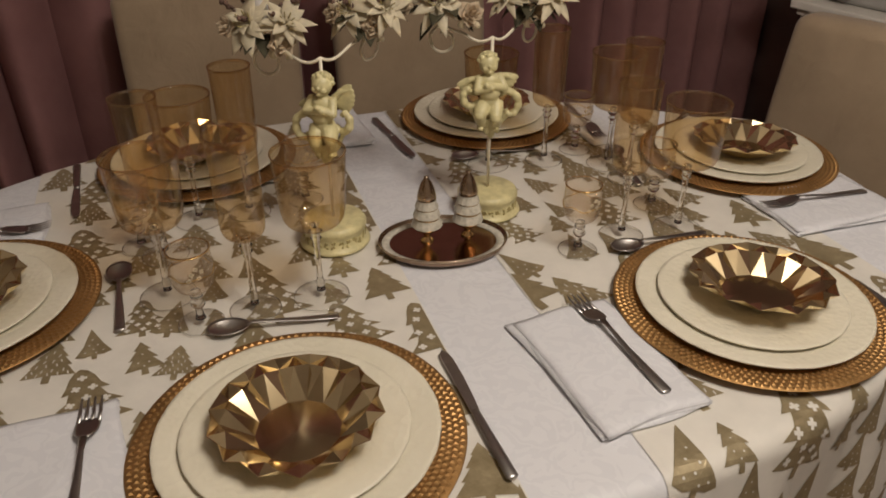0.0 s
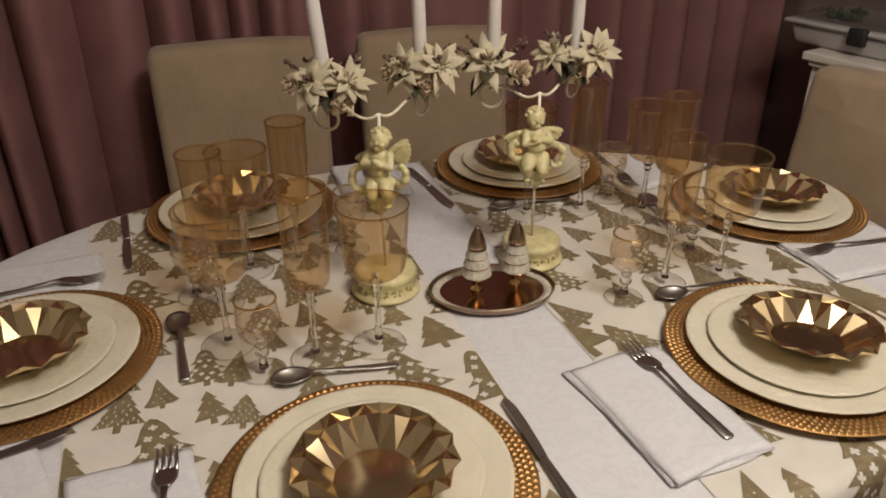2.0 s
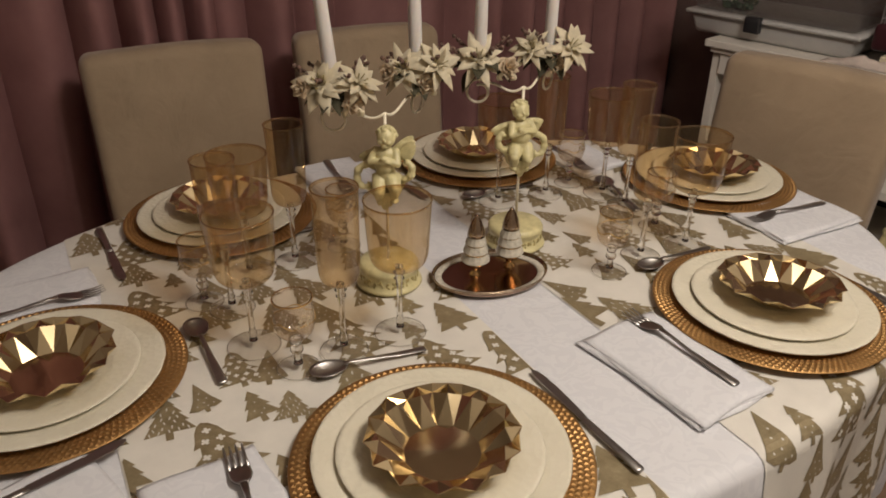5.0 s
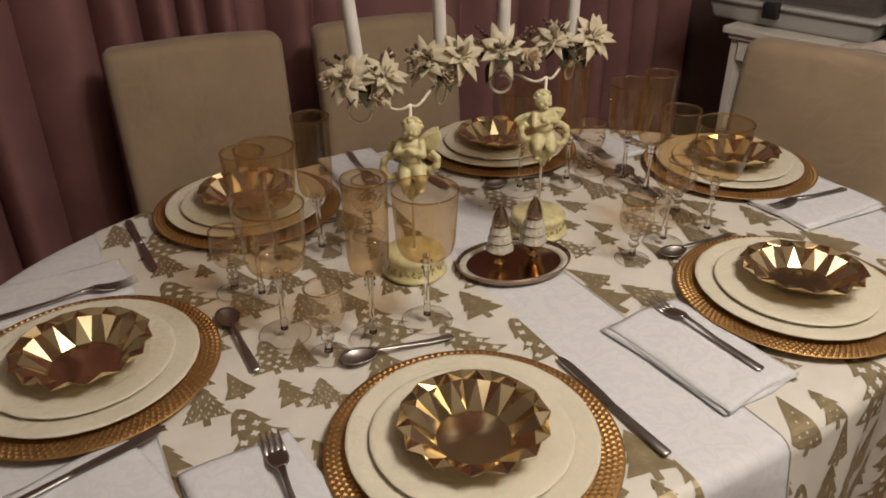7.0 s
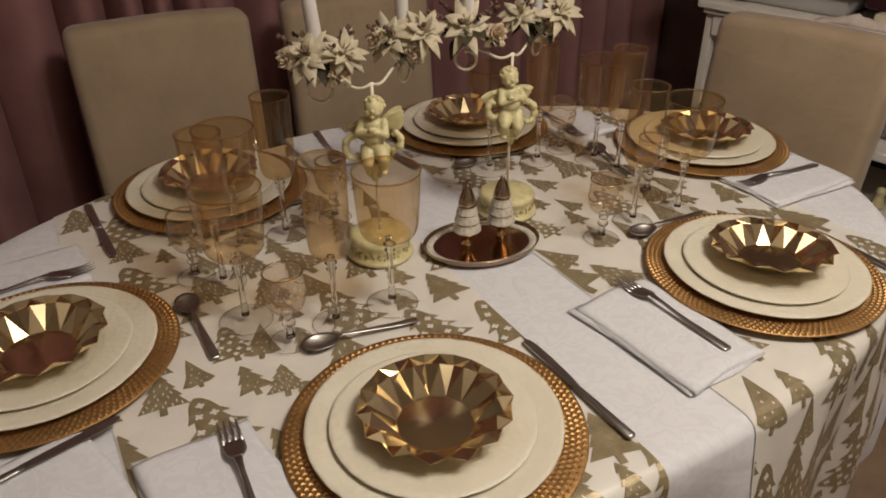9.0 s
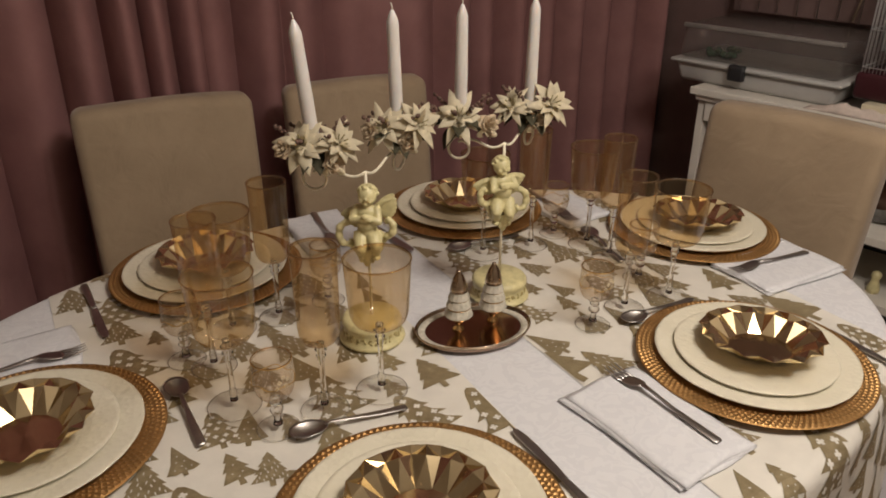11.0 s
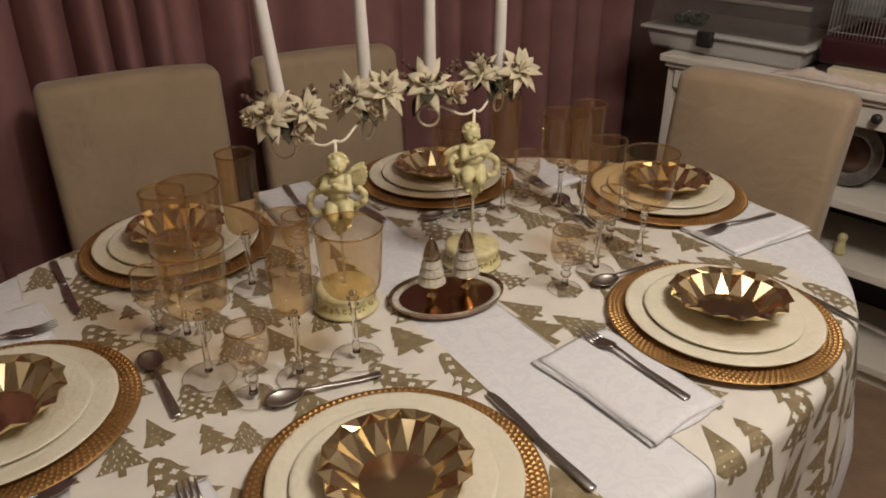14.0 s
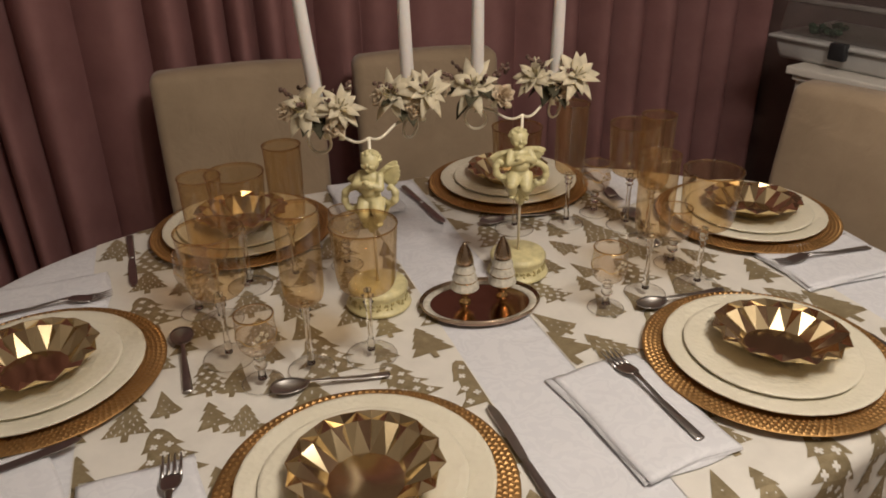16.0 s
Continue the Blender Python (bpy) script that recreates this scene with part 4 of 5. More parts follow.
# ---- candelabra ----
def cherub(x, y, z, turn, flip, wings, tilt):
    """A plain resin figurine of a winged child, one mesh."""
    bm = bmesh.new()
    s = -1 if flip else 1
    rng = random.Random(3 + s)
    R = lambda a, b, c: Euler((a, b, c)).to_matrix()
    blob(bm, (0.001 * s, -0.001, 0.0935), (0.0128, 0.0128, 0.0142), 3)
    for k in range(30):      # curls over the crown and the back
        a, e = k * 2.4, 0.15 + 1.35 * (k / 30)
        p = Vector((math.cos(a) * math.cos(e), math.sin(a) * math.cos(e) + 0.25, math.sin(e))).normalized()
        if p.y < -0.15 and p.z < 0.80:
            continue
        blob(bm, Vector((0.001 * s, 0, 0.0945)) + p * 0.0130, (0.0040, 0.0040, 0.0037), 1)
    blob(bm, (0.002 * s, -0.0138, 0.0925), (0.0020, 0.0024, 0.0026), 2)
    for k in (-1, 1):
        blob(bm, (0.001 * s + 0.0055 * k, -0.0095, 0.0895), (0.0048, 0.0040, 0.0044), 2)
    blob(bm, (0.001 * s, -0.0085, 0.0840), (0.0050, 0.0045, 0.0040), 2)
    tube([(0, 0, 0.084), (0, 0.001, 0.074)], [0.0065, 0.0085], 12, bm)
    blob(bm, (0, 0, 0.0680), (0.0152, 0.0115, 0.0125), 3)
    blob(bm, (0, -0.0030, 0.0540), (0.0146, 0.0130, 0.0140), 3)
    blob(bm, (0.001 * s, 0, 0.0410), (0.0145, 0.0125, 0.0115), 3)
    for hip, knee, foot in (((0.008 * s, 0, 0.037), (0.018 * s, -0.017, 0.026), (0.014 * s, -0.006, 0.006)),
                            ((-0.008 * s, 0, 0.037), (-0.004 * s, -0.017, 0.019), (-0.009 * s, -0.002, 0.002))):
        h, k, f = Vector(hip), Vector(knee), Vector(foot)
        tube([h, h.lerp(k, 0.5), k], [0.0108, 0.0110, 0.0086], 14, bm)
        blob(bm, k, (0.0078, 0.0078, 0.0078), 2)
        tube([k, k.lerp(f, 0.5), f], [0.0074, 0.0072, 0.0046], 14, bm)
        blob(bm, f + Vector((0.003 * s, -0.004, -0.001)), (0.0050, 0.0078, 0.0038), 2)
    for k in (-1, 1):
        sh, el, wr = Vector((0.0138 * k, 0, 0.0725)), Vector((0.0185 * k, -0.009, 0.0595)), Vector((-0.003 * k + 0.004 * s, -0.0165, 0.066 + 0.002 * k))
        blob(bm, sh, (0.0066, 0.0066, 0.0066), 2)
        tube([sh, el], [0.0062, 0.0054], 12, bm)
        blob(bm, el, (0.0055, 0.0055, 0.0055), 2)
        tube([el, wr], [0.0052, 0.0040], 12, bm)
        blob(bm, wr, (0.0050, 0.0042, 0.0042), 2)
        lift = wings[0] if k < 0 else wings[1]
        root = Vector((0.009 * k, 0.0085, 0.071))
        for f in range(7):      # broad feathers fanned from the shoulder
            q = k * (lift - 0.50 + 0.20 * f)
            reach = 0.0335 - 0.0014 * f
            c = root + Vector((math.sin(q), 0.16, math.cos(q))) * (reach * 0.56)
            blob(bm, c, (0.0062, 0.0028, reach * 0.52), 2, R(0, q, 0))
        q = k * (lift - 0.62)
        tube([root, root + Vector((math.sin(q), 0.1, math.cos(q))) * 0.016, root + Vector((math.sin(q + 0.25 * k), 0.1, math.cos(q + 0.25 * k))) * 0.031], [0.0050, 0.0042, 0.0022], 8, bm)
    for path in (((-0.014, 0.004, 0.046), (-0.026, 0.002, 0.050), (-0.037, 0, 0.043), (-0.040, 0, 0.030), (-0.034, -0.002, 0.019), (-0.025, -0.002, 0.018), (-0.022, 0, 0.025)),
                 ((0.014, 0.004, 0.038), (0.026, 0.002, 0.034), (0.035, 0, 0.040), (0.037, 0, 0.052), (0.031, 0, 0.060), (0.026, 0, 0.056)),
                 ((-0.024, 0, 0.018), (-0.014, 0.004, 0.006), (0.0, 0.005, 0.002), (0.014, 0.004, 0.008), (0.026, 0.002, 0.030))):
        flat, deep = arc([(p[0] * s, p[2]) for p in path], 5), arc([(p[1], 0) for p in path], 5)
        n = len(flat) - 1
        tube([(a[0], b[0], a[1]) for a, b in zip(flat, deep)], [0.0032 + 0.0022 * math.sin(math.pi * (0.15 + 0.85 * k / n)) + 0.0006 * math.sin(k * 1.3) for k in range(n + 1)], 10, bm)
    tube([(0, 0.002, 0.016), (0, 0.002, 0.000), (0, 0.001, -0.016)], [0.0150, 0.0110, 0.0032], 14, bm)
    for f in range(8):
        blob(bm, (0.011 * math.cos(f * 0.8), 0.002 + 0.008 * math.sin(f * 0.8), 0.002 - 0.004 * (f % 2)), (0.0042, 0.0042, 0.0080), 1)
    ob = solid("cherub_figurine", bm, CREAM, "cream resin cherub figurine on the candelabrum's rod", "figurine", "cherub figurines", loc=(x, y, z), rz=turn)
    ob.rotation_euler, ob.scale = (0, tilt, turn), (1.02, 1.02, 1.0)
    rm = ob.modifiers.new("blend", "REMESH")
    rm.mode, rm.voxel_size, rm.use_smooth_shade = "VOXEL", 0.0008, True
    sm = ob.modifiers.new("soften", "SMOOTH")
    sm.factor, sm.iterations = 0.5, 1
    return ob


def candelabrum(x, y, cups, turn, label):
    ob = thing("candelabrum", label, "candelabrum", "candelabra", (x, y, CLOTH))
    part("base", lathe([(0, 0), (0.047, 0), (0.0495, 0.003), (0.0480, 0.0065), (0.0432, 0.009), (0.0425, 0.024), (0.0450, 0.028), (0.0450, 0.032), (0.0425, 0.036), (0.040, 0.0375), (0.010, 0.0385), (0, 0.0390)], 56), CREAM, ob)
    bm = bmesh.new()
    rng = random.Random(int(1000 * x))
    for k in range(26):
        a = 2 * math.pi * k / 26
        for q in range(5):
            b = a + rng.uniform(-0.07, 0.07)
            blob(bm, (0.0428 * math.cos(b), 0.0428 * math.sin(b), 0.0155 + rng.uniform(-0.0050, 0.0050)), (0.0016, 0.0016, 0.0030), 1, Euler((rng.uniform(-1, 1), 0, b)).to_matrix())
    part("relief", bm, CREAM_DARK, ob, "gilded blossom relief")["kind"] = "stuff"
    top = 1.026 - CLOTH
    part("rod", tube([(0, 0, 0.038), (0, 0, top * 0.5), (0, 0, top)], 0.0022, 10), IRON, ob)
    for cx, cy in cups:
        d = Vector((cx - x, cy - y, 0))
        l = d.length
        d.normalize()
        h = 1.062 - CLOTH
        curl = 1.038 - CLOTH      # the top of the scroll under the cup
        pts = []
        for k in range(15):
            f = k / 14
            pts.append(d * (l * f) + Vector((0, 0, top - 0.010 * math.sin(math.pi * min(1.0, f * 1.6)) * (1 - f) + (curl - top) * (f ** 2.2))))
        for k in range(1, 24):      # the scroll under the cup
            q = k / 23 * 6.6
            r = 0.0190 - 0.0085 * (k / 23) ** 1.5
            pts.append(d * (l + r * math.sin(q)) + Vector((0, 0, curl - 0.0190 + r * math.cos(q))))
        part("arm", tube(pts, 0.0021, 8), IRON, ob, "scrolled cream iron arm")
        part("cup", lathe([(0, -0.004), (0.010, -0.004), (0.014, 0.002), (0.0125, 0.012), (0.0105, 0.013), (0.0105, 0.004), (0, 0.003)], 24), IRON, ob, loc=(cx - x, cy - y, h))
        part("cup_stalk", tube([(cx - x, cy - y, curl), (cx - x, cy - y, h - 0.003)], 0.0024, 8), IRON, ob)
    return ob


def petal_shape(l, w, curl, lift):
    """Verts and faces of one pointed petal along +x."""
    vs, fs = [], []
    n = 6
    for i in range(n + 1):
        f = i / n
        ww = w * math.sin(math.pi * min(1, 0.12 + 0.88 * f) ** 0.8) * (1 if i < n else 0.02)
        z = lift * f - curl * f * f
        for s in (-1, 0, 1):
            vs.append((l * f, s * ww, z + (0.0 if s == 0 else 0.30 * ww + s * 0.10 * ww * math.sin(5 * f + 40 * l))))
    for i in range(n):
        for s in (0, 1):
            a = i * 3 + s
            fs.append((a, a + 1, a + 4, a + 3))
    return vs, fs


def add_petal(bm, shape, m):
    vs, fs = shape
    vv = [bm.verts.new(m @ Vector(v)) for v in vs]
    for f in fs:
        bm.faces.new([vv[i] for i in f])


def solidify(ob, t=0.0005):
    so = ob.modifiers.new("thickness", "SOLIDIFY")
    so.thickness = t
    return ob


def lily(parent, c, face, size, seed):
    rng = random.Random(seed)
    bm = bmesh.new()
    base = Matrix.Translation(c) @ Vector(face).to_track_quat("Z", "Y").to_matrix().to_4x4()
    for layer, (n, l, w, lift) in enumerate(((6, 1.14, 0.225, 0.22), (6, 0.88, 0.20, 0.44), (3, 0.48, 0.13, 0.70))):
        for k in range(n):
            a = 2 * math.pi * k / n + layer * 0.5 + rng.uniform(-0.2, 0.2)
            s = size * l * rng.uniform(0.9, 1.08)
            add_petal(bm, petal_shape(s, size * w * rng.uniform(0.8, 1.15), size * rng.uniform(0.15, 0.50), size * lift * rng.uniform(0.6, 1.3)), base @ Matrix.Rotation(a, 4, "Z"))
    ob = solidify(part("lily", bm, PETAL, parent, "ivory silk lily"))
    bm = bmesh.new()
    for k in range(7):
        a = k * 0.9
        p = base @ Vector((0.0035 * math.cos(a), 0.0035 * math.sin(a), 0.001))
        q = base @ Vector((size * 0.26 * math.cos(a), size * 0.26 * math.sin(a), size * 0.42))
        tube([p, q], [0.0006, 0.0009], 5, bm)
    part("stamen_tuft", bm, STAMEN, ob, "olive stamens")


def rosette(parent, c, face, size, seed):
    rng = random.Random(seed)
    bm = bmesh.new()
    base = Matrix.Translation(c) @ Vector(face).to_track_quat("Z", "Y").to_matrix().to_4x4()
    for ring, (n, l, lift) in enumerate(((6, 1.0, 0.35), (5, 0.78, 0.62), (4, 0.5, 0.72), (3, 0.3, 0.62))):
        for k in range(n):
            a = 2 * math.pi * k / n + ring * 0.7 + rng.uniform(-0.2, 0.2)
            add_petal(bm, petal_shape(size * l, size * 0.44 * l + 0.001, size * -0.12 * ring, size * lift), base @ Matrix.Rotation(a, 4, "Z"))
    solidify(part("rose", bm, ROSE, parent, "champagne silk rose"))


def posy(cx, cy, lilies, roses, label, seed):
    """A ring of silk flowers round a candle's foot."""
    rng = random.Random(seed)
    ob = thing("flower_ring", label, "silk flowers", "flower rings on the candelabra", (cx, cy, 1.062))
    view = Vector((-0.12, -1.0, 0.0))
    right = Vector((1.0, -0.12, 0)).normalized()
    for k, (dx, dz, s) in enumerate(lilies):
        c = right * dx + view * 0.018 + Vector((0, 0, dz))
        lily(ob, c, (view + right * dx * 16 + Vector((0, 0, 0.75))), s, seed * 7 + k)
    for k, (dx, dz, s) in enumerate(roses):
        rosette(ob, right * dx + view * 0.020 + Vector((0, 0, dz)), view + right * dx * 14 + Vector((0, 0, 0.5)), s, seed * 5 + k)
    for k in range(13):
        a = k * 0.5 + rng.uniform(-0.2, 0.2)
        d = Vector((math.cos(a), math.sin(a), rng.uniform(-0.75, 0.15))).normalized()
        m = Matrix.Translation(d * 0.016 + Vector((0, 0, 0.002))) @ d.to_track_quat("X", "Z").to_matrix().to_4x4()
        bm = bmesh.new()
        add_petal(bm, petal_shape(rng.uniform(0.030, 0.042), 0.0105, 0.008, 0.002), m)
        solidify(part("leaf", bm, LEAF, ob, "dark green leaf"))
    for k in range(7):
        a = 0.5 + k * 0.93 + rng.uniform(-0.2, 0.2)
        p = Vector((0.012 * math.cos(a), 0.012 * math.sin(a), 0.006))
        q = Vector((0.046 * math.cos(a), 0.034 * math.sin(a), rng.uniform(0.018, 0.034)))
        bm = tube([p, (p + q) / 2 + Vector((0, 0, 0.004)), q], [0.0007, 0.0006, 0.0004], 5)
        for j in range(6):
            f = 0.45 + 0.11 * j
            blob(bm, p.lerp(q, f) + Vector((rng.uniform(-1, 1), rng.uniform(-1, 1), rng.uniform(0, 1))) * 0.0028, (0.0036, 0.0022, 0.0042), 1, Euler((rng.uniform(-1, 1), rng.uniform(-1, 1), a)).to_matrix())
        part("sprig", bm, BERRY, ob, "dried brown sprig")
    bm = bmesh.new()      # ribbon loop
    x0 = roses[0][0]
    for k in range(2):
        pts = [right * (x0 + (0.004 + 0.007 * math.sin(q)) * (1 if k else -1)) + view * (0.027 + 0.002 * math.cos(q)) + Vector((0, 0, roses[0][1] - 0.004 - 0.016 * q / 3)) for q in [0.3 * j for j in range(9)]]
        vs = [(bm.verts.new(p - right * 0.0042), bm.verts.new(p + right * 0.0042)) for p in pts]
        for a, b in zip(vs, vs[1:]):
            bm.faces.new((a[0], a[1], b[1], b[0]))
    solidify(part("ribbon", bm, RIBBON, ob, "champagne satin ribbon"), 0.0004)
    return ob


def candle(cx, cy, height, lean, label):
    ob = thing("candle", label, "candle", "taper candles", (cx, cy, 1.066))
    ob.rotation_euler = lean
    part("wax", lathe([(0, 0), (0.0094, 0), (0.0096, 0.002), (0.0093, height * 0.4), (0.0083, height - 0.020), (0.0080, height - 0.015), (0.0060, height - 0.009), (0.0030, height - 0.002), (0.0016, height), (0, height)], 28), WAX, ob)
    part("wick", tube([(0, 0, height - 0.001), (0.0004, 0, height + 0.004), (-0.0012, 0, height + 0.009)], 0.0008, 6), WICK, ob, "short white wick")
    return ob


CUPS = [(-0.210, 1.000), (-0.092, 1.065), (0.006, 1.103), (0.126, 1.158)]
candelabrum(-0.143, 0.995, CUPS[:2], 0, "cream candelabrum with a cherub and two scrolled arms")
candelabrum(0.073, 1.095, CUPS[2:], 0, "cream candelabrum with two scrolled arms behind the tray")
cherub(-0.146, 0.990, 0.901, radians(-18), False, (2.55, 1.35), radians(2))
cherub(0.074, 1.090, 0.899, radians(12), True, (2.30, 2.25), radians(-3))
posy(*CUPS[0], [(-0.012, 0.008, 0.040), (0.036, 0.012, 0.032)], [(0.028, -0.014, 0.018), (-0.036, 0.004, 0.015)], "ivory silk lilies and a rose round a candle", 1)
posy(*CUPS[1], [(-0.018, 0.008, 0.037), (0.030, 0.014, 0.036)], [(0.014, -0.010, 0.019), (-0.036, 0.004, 0.015)], "ivory silk lilies with champagne rose and ribbon", 2)
posy(*CUPS[2], [(-0.004, 0.010, 0.041)], [(0.038, -0.002, 0.019), (-0.044, 0.006, 0.014)], "large ivory silk lily and rose round a candle", 3)
posy(*CUPS[3], [(-0.030, 0.008, 0.034), (0.030, 0.010, 0.038)], [(0.008, -0.016, 0.017)], "pair of ivory silk lilies with hanging ribbon", 4)
candle(*CUPS[0], 0.163, (0, radians(-5.0), 0), "plain white taper candle leaning slightly, unlit")
candle(*CUPS[1], 0.163, (0, radians(-1.2), 0), "plain white taper candle, unlit")
candle(*CUPS[2], 0.163, (0, radians(0.4), 0), "plain white taper candle, unlit")
candle(*CUPS[3], 0.163, (0, radians(0.5), 0), "plain white taper candle, unlit")


# ---- chairs ----
def chair(x, y, turn, label, half=0.197):
    """Upholstered dining chair, its back's front face at the local origin, the sitter looking along -y."""
    ob = thing("dining_chair", label, "chair", "chairs round the table", (x, y, 0), turn)
    bm = box(-half, 0.0, 0.30, half, 0.085, 0.908, 0.026, seg=4)
    bmesh.ops.subdivide_edges(bm, edges=[e for e in bm.edges if e.calc_length() > 0.2], cuts=6, use_grid_fill=True)
    for v in bm.verts:
        f = (v.co.z - 0.30) / 0.608
        v.co.y += 0.085 * max(0, f - 0.15) ** 1.5
        v.co.x *= 0.965 + 0.035 * f
        v.co.y += 0.006 * math.sin(v.co.x * 14) * math.sin(v.co.z * 9)
        if f > 0.9:
            v.co.z += 0.008 * (1 - (v.co.x / half) ** 2)
    part("backrest", bm, SUEDE, ob)
    bm = box(-half, -0.42, 0.36, half, 0.02, 0.465, 0.028, seg=4)
    part("seat", bm, SUEDE, ob)
    for sx in (-1, 1):
        part("leg", box(sx * 0.18 - 0.02, -0.40, 0, sx * 0.18 + 0.02, -0.36, 0.36, 0.004), DARKWOOD, ob)
        part("leg", box(sx * 0.18 - 0.02, 0.02, 0, sx * 0.18 + 0.02, 0.06, 0.36, 0.004), DARKWOOD, ob)
    return ob


chair(-0.559, 1.799, radians(16.5), "taupe suede upholstered dining chair before the curtain", 0.210)
chair(-0.095, 1.950, radians(14), "taupe suede upholstered dining chair, tucked behind the candles")
chair(0.783, 1.506, radians(-55.7), "taupe suede upholstered dining chair beside the sideboard", 0.206)


# ---- sideboard and what stands on it ----
def board_pose(a, b, z):
    """a along the front, b from front to back."""
    p = SB + SD * a + SQ * b
    return Vector((p.x, p.y, z))


SIDE_TURN = math.atan2(SD.y, SD.x)


def on_board(name, label, category, a, b, z, group=""):
    return thing(name, label, category, group, board_pose(a, b, z), SIDE_TURN)


def sideboard():
    ob = on_board("sideboard", "white painted open sideboard with drawers and shelves", "sideboard", 0, 0, 0)
    L, D = 1.55, 0.40
    part("top", box(-0.0, -0.0, 0.816, L, D, 0.838, 0.004), WHITEWOOD, ob, smooth=False)
    part("moulding", box(0.015, 0.012, 0.800, L - 0.015, D - 0.005, 0.816, 0.004), WHITEWOOD, ob, smooth=False)
    for a in (0.03, 0.44, 1.06, 1.52):
        part("upright", box(a - 0.012, 0.03, 0.0, a + 0.012, D - 0.015, 0.800, 0.002), WHITEWOOD, ob, smooth=False)
    # near-black panel makes the open shelves read dark inside
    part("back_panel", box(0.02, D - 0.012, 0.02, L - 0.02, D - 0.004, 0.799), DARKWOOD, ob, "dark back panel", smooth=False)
    for a0, a1 in ((0.045, 0.425), (0.455, 1.045), (1.075, 1.505)):
        d = part("drawer", box(a0, 0.022, 0.738, a1, 0.20, 0.799, 0.003), WHITEWOOD, ob, smooth=False)
        part("knob", lathe([(0, 0), (0.005, 0), (0.005, 0.010), (0.013, 0.016), (0.014, 0.022), (0.009, 0.028), (0, 0.029)], 20), DARKWOOD, d, "dark turned knob", loc=(a0 + (a1 - a0) * 0.30, 0.022, 0.774)).rotation_euler = (radians(90), 0, 0)
        for z in (0.515, 0.330, 0.055):
            part("shelf", box(a0 - 0.002, 0.028, z - 0.012, a1 + 0.002, D - 0.014, z + 0.012, 0.002), WHITEWOOD, ob, smooth=False)
    part("plinth", box(0.03, 0.05, 0, L - 0.03, 0.07, 0.043), WHITEWOOD, ob, smooth=False)
    return ob


sideboard()


def rodent_tank():
    ob = on_board("small_pet_tank", "clear plastic pet tank with a grey tub base", "pet tank", 0.155, 0.20, 0.838)

    def frustum(x0, x1, y, z0, z1, grow, bev):
        bm = box(-x0, -y, z0, x0, y, z1, bev, seg=3)
        for v in bm.verts:
            f = (v.co.z - z0) / (z1 - z0)
            v.co.x *= 1 + grow * f
            v.co.y *= 1 + grow * f
        return bm
    part("tub", frustum(0.232, 0, 0.135, 0.0, 0.060, 0.08, 0.014), GREYPLASTIC, ob, "pale grey plastic tub")
    part("rim", box(-0.260, -0.158, 0.056, 0.260, 0.158, 0.068, 0.005), GREYPLASTIC, ob)
    part("hood", frustum(0.246, 0, 0.145, 0.069, 0.175, -0.05, 0.02), TANKCLEAR, ob, "clear plastic hood")
    part("ledge", box(-0.238, -0.142, 0.160, 0.238, -0.128, 0.172, 0.002), TANKLEDGE, ob, "dull strip along the hood")
    part("latch", box(-0.060, -0.172, 0.030, -0.012, -0.150, 0.076, 0.005), BLACKPLASTIC, ob, "black plastic latch")
    bm = bmesh.new()
    rng = random.Random(4)
    for k in range(26):
        blob(bm, (-0.14 + rng.uniform(-0.045, 0.045), -0.06 + rng.uniform(-0.03, 0.03), 0.085 + rng.uniform(-0.012, 0.012)), (0.012, 0.009, 0.009), 1)
    part("moss", bm, simple("green_moss", (0.03, 0.07, 0.035), 0.8, 0, 0.3, 200, bumpy=0.4), ob, "dark green moss").parent = ob
    return ob


def tall_cage():
    ob = on_board("wire_cage", "tall clear-sided cage with thin bars behind the tank", "cage", 0.21, 0.345, 0.838)
    part("back_frame", box(-0.30, 0.02, 0.18, 0.26, 0.030, 0.62), DARKWALL, ob, smooth=False)
    for k in range(9):
        part("bar", tube([(-0.27 + 0.062 * k, -0.002, 0.185), (-0.27 + 0.062 * k, -0.002, 0.62)], 0.0018, 6), SILVER, ob)
    for k, x in enumerate((-0.13, -0.06)):
        part("clip", box(x - 0.016, -0.012, 0.288, x + 0.016, -0.004, 0.304, 0.002), WIREWHITE, ob, "white plastic clip")
    part("ladder", tube([(0.09, -0.02, 0.19), (0.13, -0.02, 0.40)], 0.004, 8), WOODLIGHT, ob, "pale wooden ladder rail")
    return ob


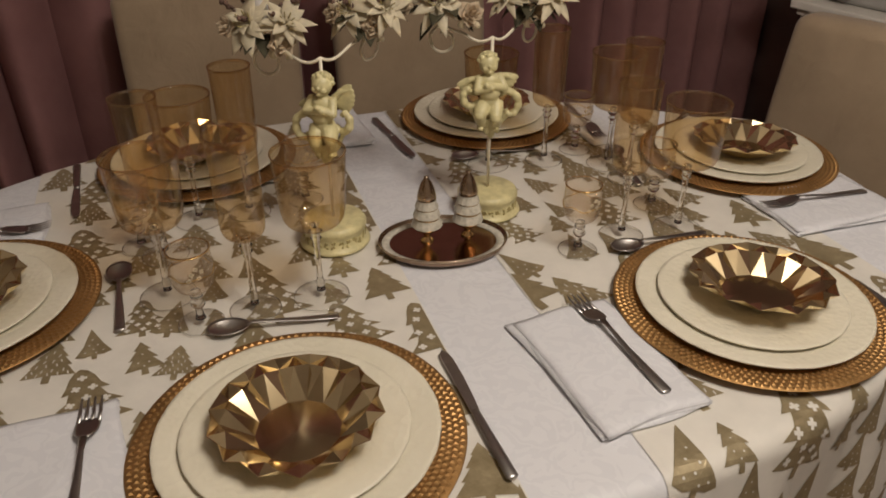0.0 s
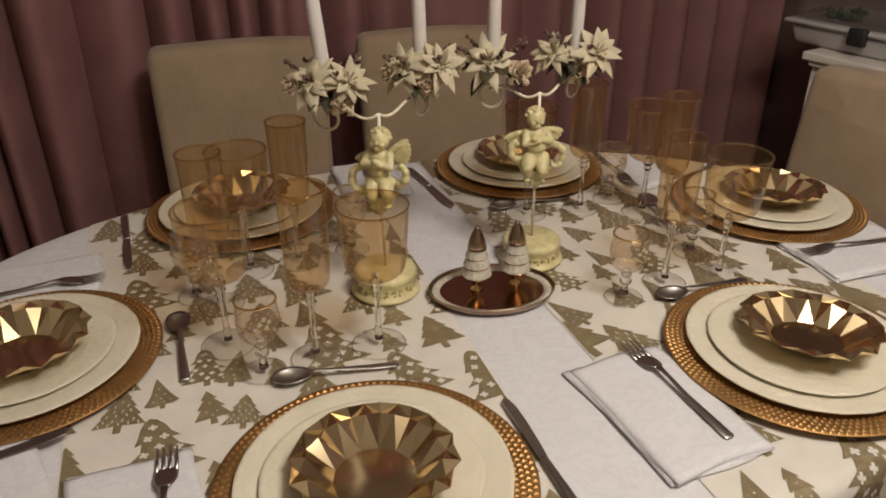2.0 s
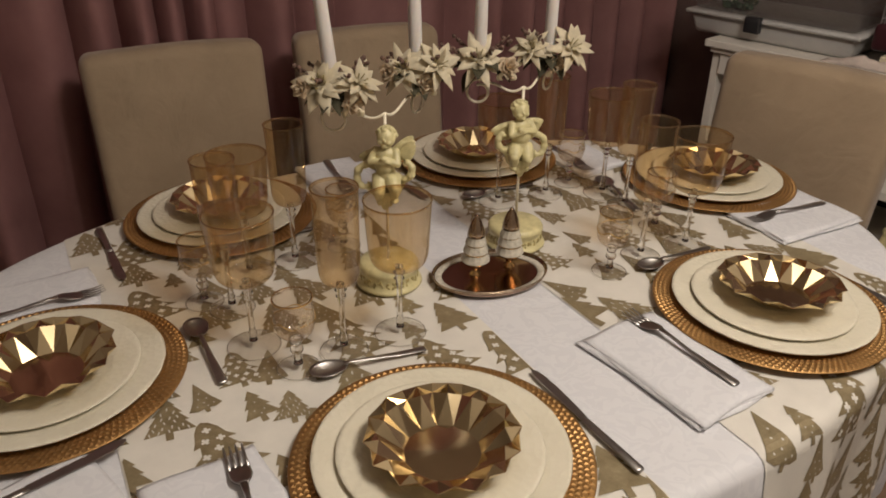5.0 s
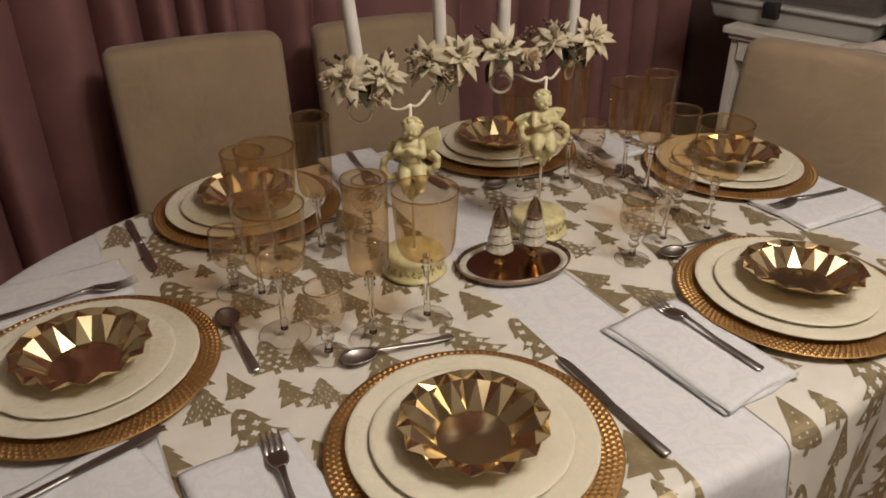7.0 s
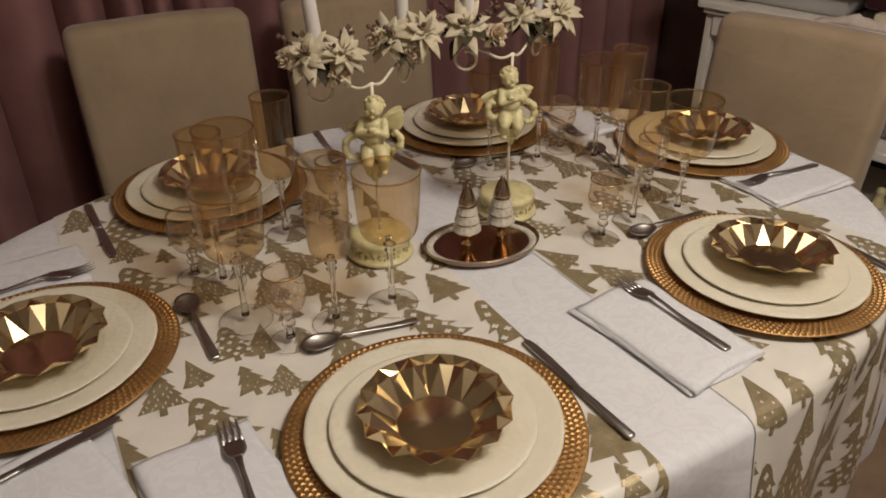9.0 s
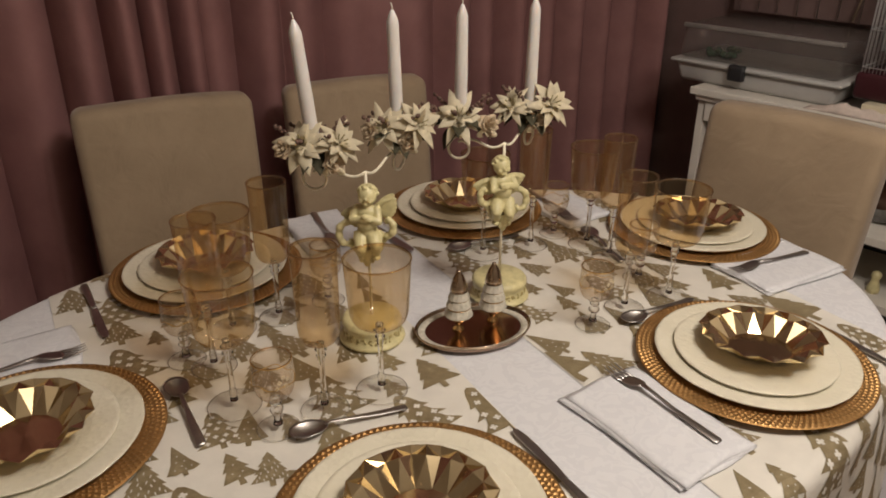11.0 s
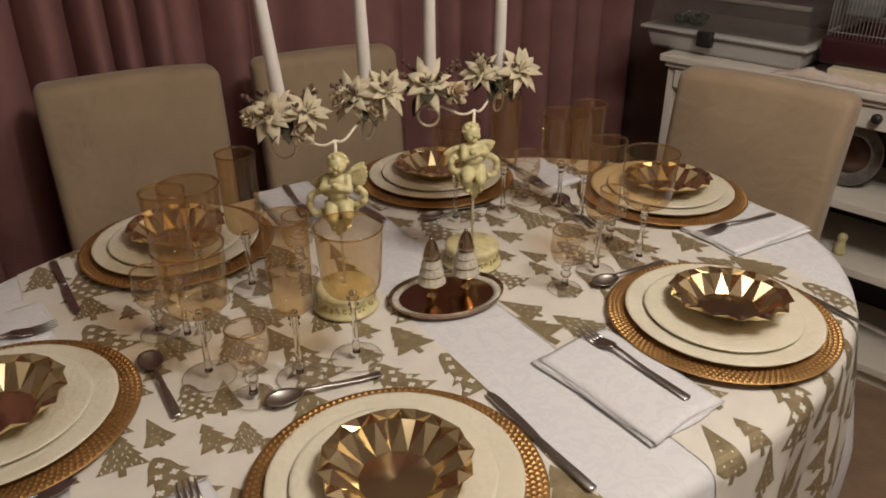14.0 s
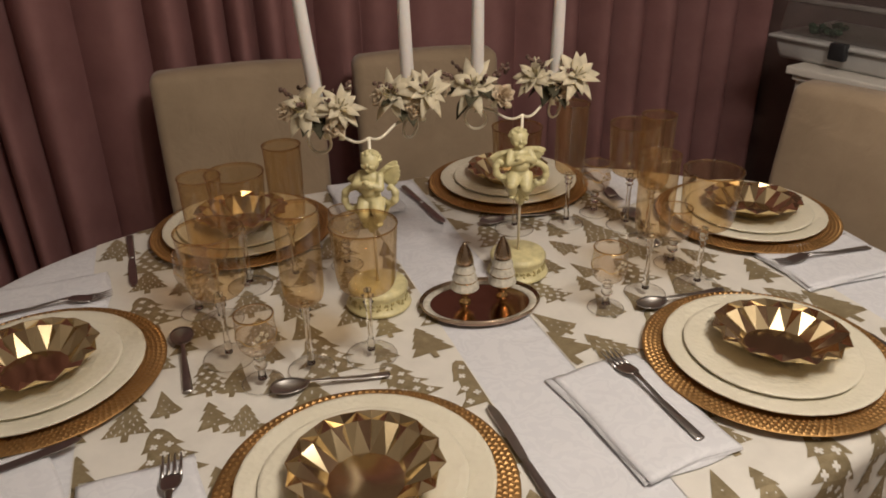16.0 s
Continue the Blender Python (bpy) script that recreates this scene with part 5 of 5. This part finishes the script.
def bird_cage():
    ob = on_board("bird_cage", "white wire bird cage on a dark red tray base", "bird cage", 0.645, 0.22, 0.850)
    part("tray_base", box(-0.215, -0.150, 0.022, 0.215, 0.150, 0.092, 0.012, seg=3), REDPLASTIC, ob, "dark red plastic base")
    w, d, z0, z1 = 0.205, 0.140, 0.090, 0.52
    n = 44
    for k in range(n + 1):
        x = -w + 2 * w * k / n
        part("bar", tube([(x, -d, z0), (x, -d, z1)], 0.0011, 5), WIREWHITE, ob)
    for k in range(20):
        y = -d + 2 * d * (k + 0.5) / 20
        part("bar", tube([(-w, y, z0), (-w, y, z1)], 0.0011, 5), WIREWHITE, ob)
        part("bar", tube([(w, y, z0), (w, y, z1)], 0.0011, 5), WIREWHITE, ob)
    for z in (0.105, 0.20, 0.33, 0.45):
        part("hoop", tube([(-w, -d, z), (w, -d, z), (w, d, z), (-w, d, z), (-w, -d, z)], 0.0016, 6), WIREWHITE, ob)
    part("clasp", tube([(0.02 + 0.012 * math.cos(q), -d - 0.015, 0.082 + 0.012 * math.sin(q)) for q in [0.5 * k for k in range(14)]], 0.0018, 6), SILVER, ob, "round metal clasp")
    part("feeder", box(-0.19, -0.10, 0.14, -0.10, -0.02, 0.22, 0.008), simple("dim_plastic", (0.2, 0.21, 0.2), 0.4), ob, "pale plastic feeder")
    return ob


rodent_tank()
tall_cage()
bird_cage()
box_under = on_board("flat_box", "cream card box under the cage", "box", 0.68, 0.20, 0.838)
part("body", box(-0.205, -0.165, 0.0, 0.235, 0.14, 0.033, 0.002), CARDBOX, box_under, smooth=False)


def crumpled(a0, a1, b0, b1, label):
    bm = bmesh.new()
    nx, ny = 60, 12
    g = []
    for j in range(ny + 1):
        row = []
        for i in range(nx + 1):
            a, b = a0 + (a1 - a0) * i / nx, b0 + (b1 - b0) * j / ny
            p = board_pose(a, b, 0)
            h = abs(noise.noise(Vector((a * 13, b * 18, 0)))) * 0.030 + abs(noise.noise(Vector((a * 34, b * 25, 3)))) * 0.026
            e = min(1, min(i, nx - i) / 6, min(j, ny - j) / 2)
            row.append(bm.verts.new((p.x, p.y, 0.8395 + h * e)))
        g.append(row)
    for a, b in zip(g, g[1:]):
        for i in range(nx):
            bm.faces.new((a[i], a[i + 1], b[i + 1], b[i]))
    return solidify(solid("folded_cloth", bm, PINKCLOTH, label, "cloth"), 0.002)


crumpled(0.34, 1.1, 0.006, 0.055, "blush cloth crumpled along the sideboard's edge")

frame_plate = on_board("display_plate", "round silver-rimmed display plate standing on the shelf", "plate", 0.548, 0.16, 0.529)
turn = (radians(78), 0, 0)
for nm, prof, mat, lab in (("rim", [(0.052, 0.0), (0.086, 0.010), (0.088, 0.013), (0.085, 0.014), (0.055, 0.006), (0.052, 0.004)], simple("smoky_glass_rim", (0.26, 0.25, 0.23), 0.22, 0.6, 0.3, 60), "scalloped smoky glass rim"),
                           ("centre", [(0, 0.0), (0.054, 0.0), (0.054, 0.0045), (0, 0.0045)], simple("dark_amber_glass_plate", (0.10, 0.05, 0.03), 0.15), "dark amber centre")):
    p = part(nm, lathe(prof, 48), mat, frame_plate, lab, loc=(0, 0, 0.088))
    p.rotation_euler = turn
ornament = on_board("shelf_ornament", "small dark red ornament on the shelf", "ornament", 0.74, 0.12, 0.527)
part("stand", lathe([(0, 0), (0.03, 0), (0.03, 0.008), (0.012, 0.014), (0.010, 0.022), (0, 0.022)], 24), DARKWOOD, ornament)
part("globe", blob(bmesh.new(), (0, 0, 0.045), (0.026, 0.026, 0.028), 3), REDPLASTIC, ornament)
fig = solid("animal_ornament", lathe([(0, 0), (0.016, 0), (0.018, 0.012), (0.012, 0.032), (0.010, 0.042), (0.014, 0.050), (0.012, 0.060), (0.004, 0.066), (0, 0.066)], 20), CREAM,
            "small cream pottery ornament on the shelf", "ornament", loc=board_pose(0.600, 0.10, 0.342), rz=0)
picture = on_board("picture_frame", "small black framed photograph leaning on the shelf", "picture frame", 0.87, 0.14, 0.067)
p = part("frame", box(-0.075, 0, 0, 0.075, 0.012, 0.20, 0.002), BLACKPLASTIC, picture, smooth=False)
q = part("sheet", box(-0.060, -0.003, 0.015, 0.060, 0.0, 0.185), simple("grey_print", (0.35, 0.36, 0.33), 0.4, 0, 0.5, 25), picture, "grey printed sheet", smooth=False)
for ob in (p, q):
    ob.rotation_euler = (radians(-14), 0, 0)
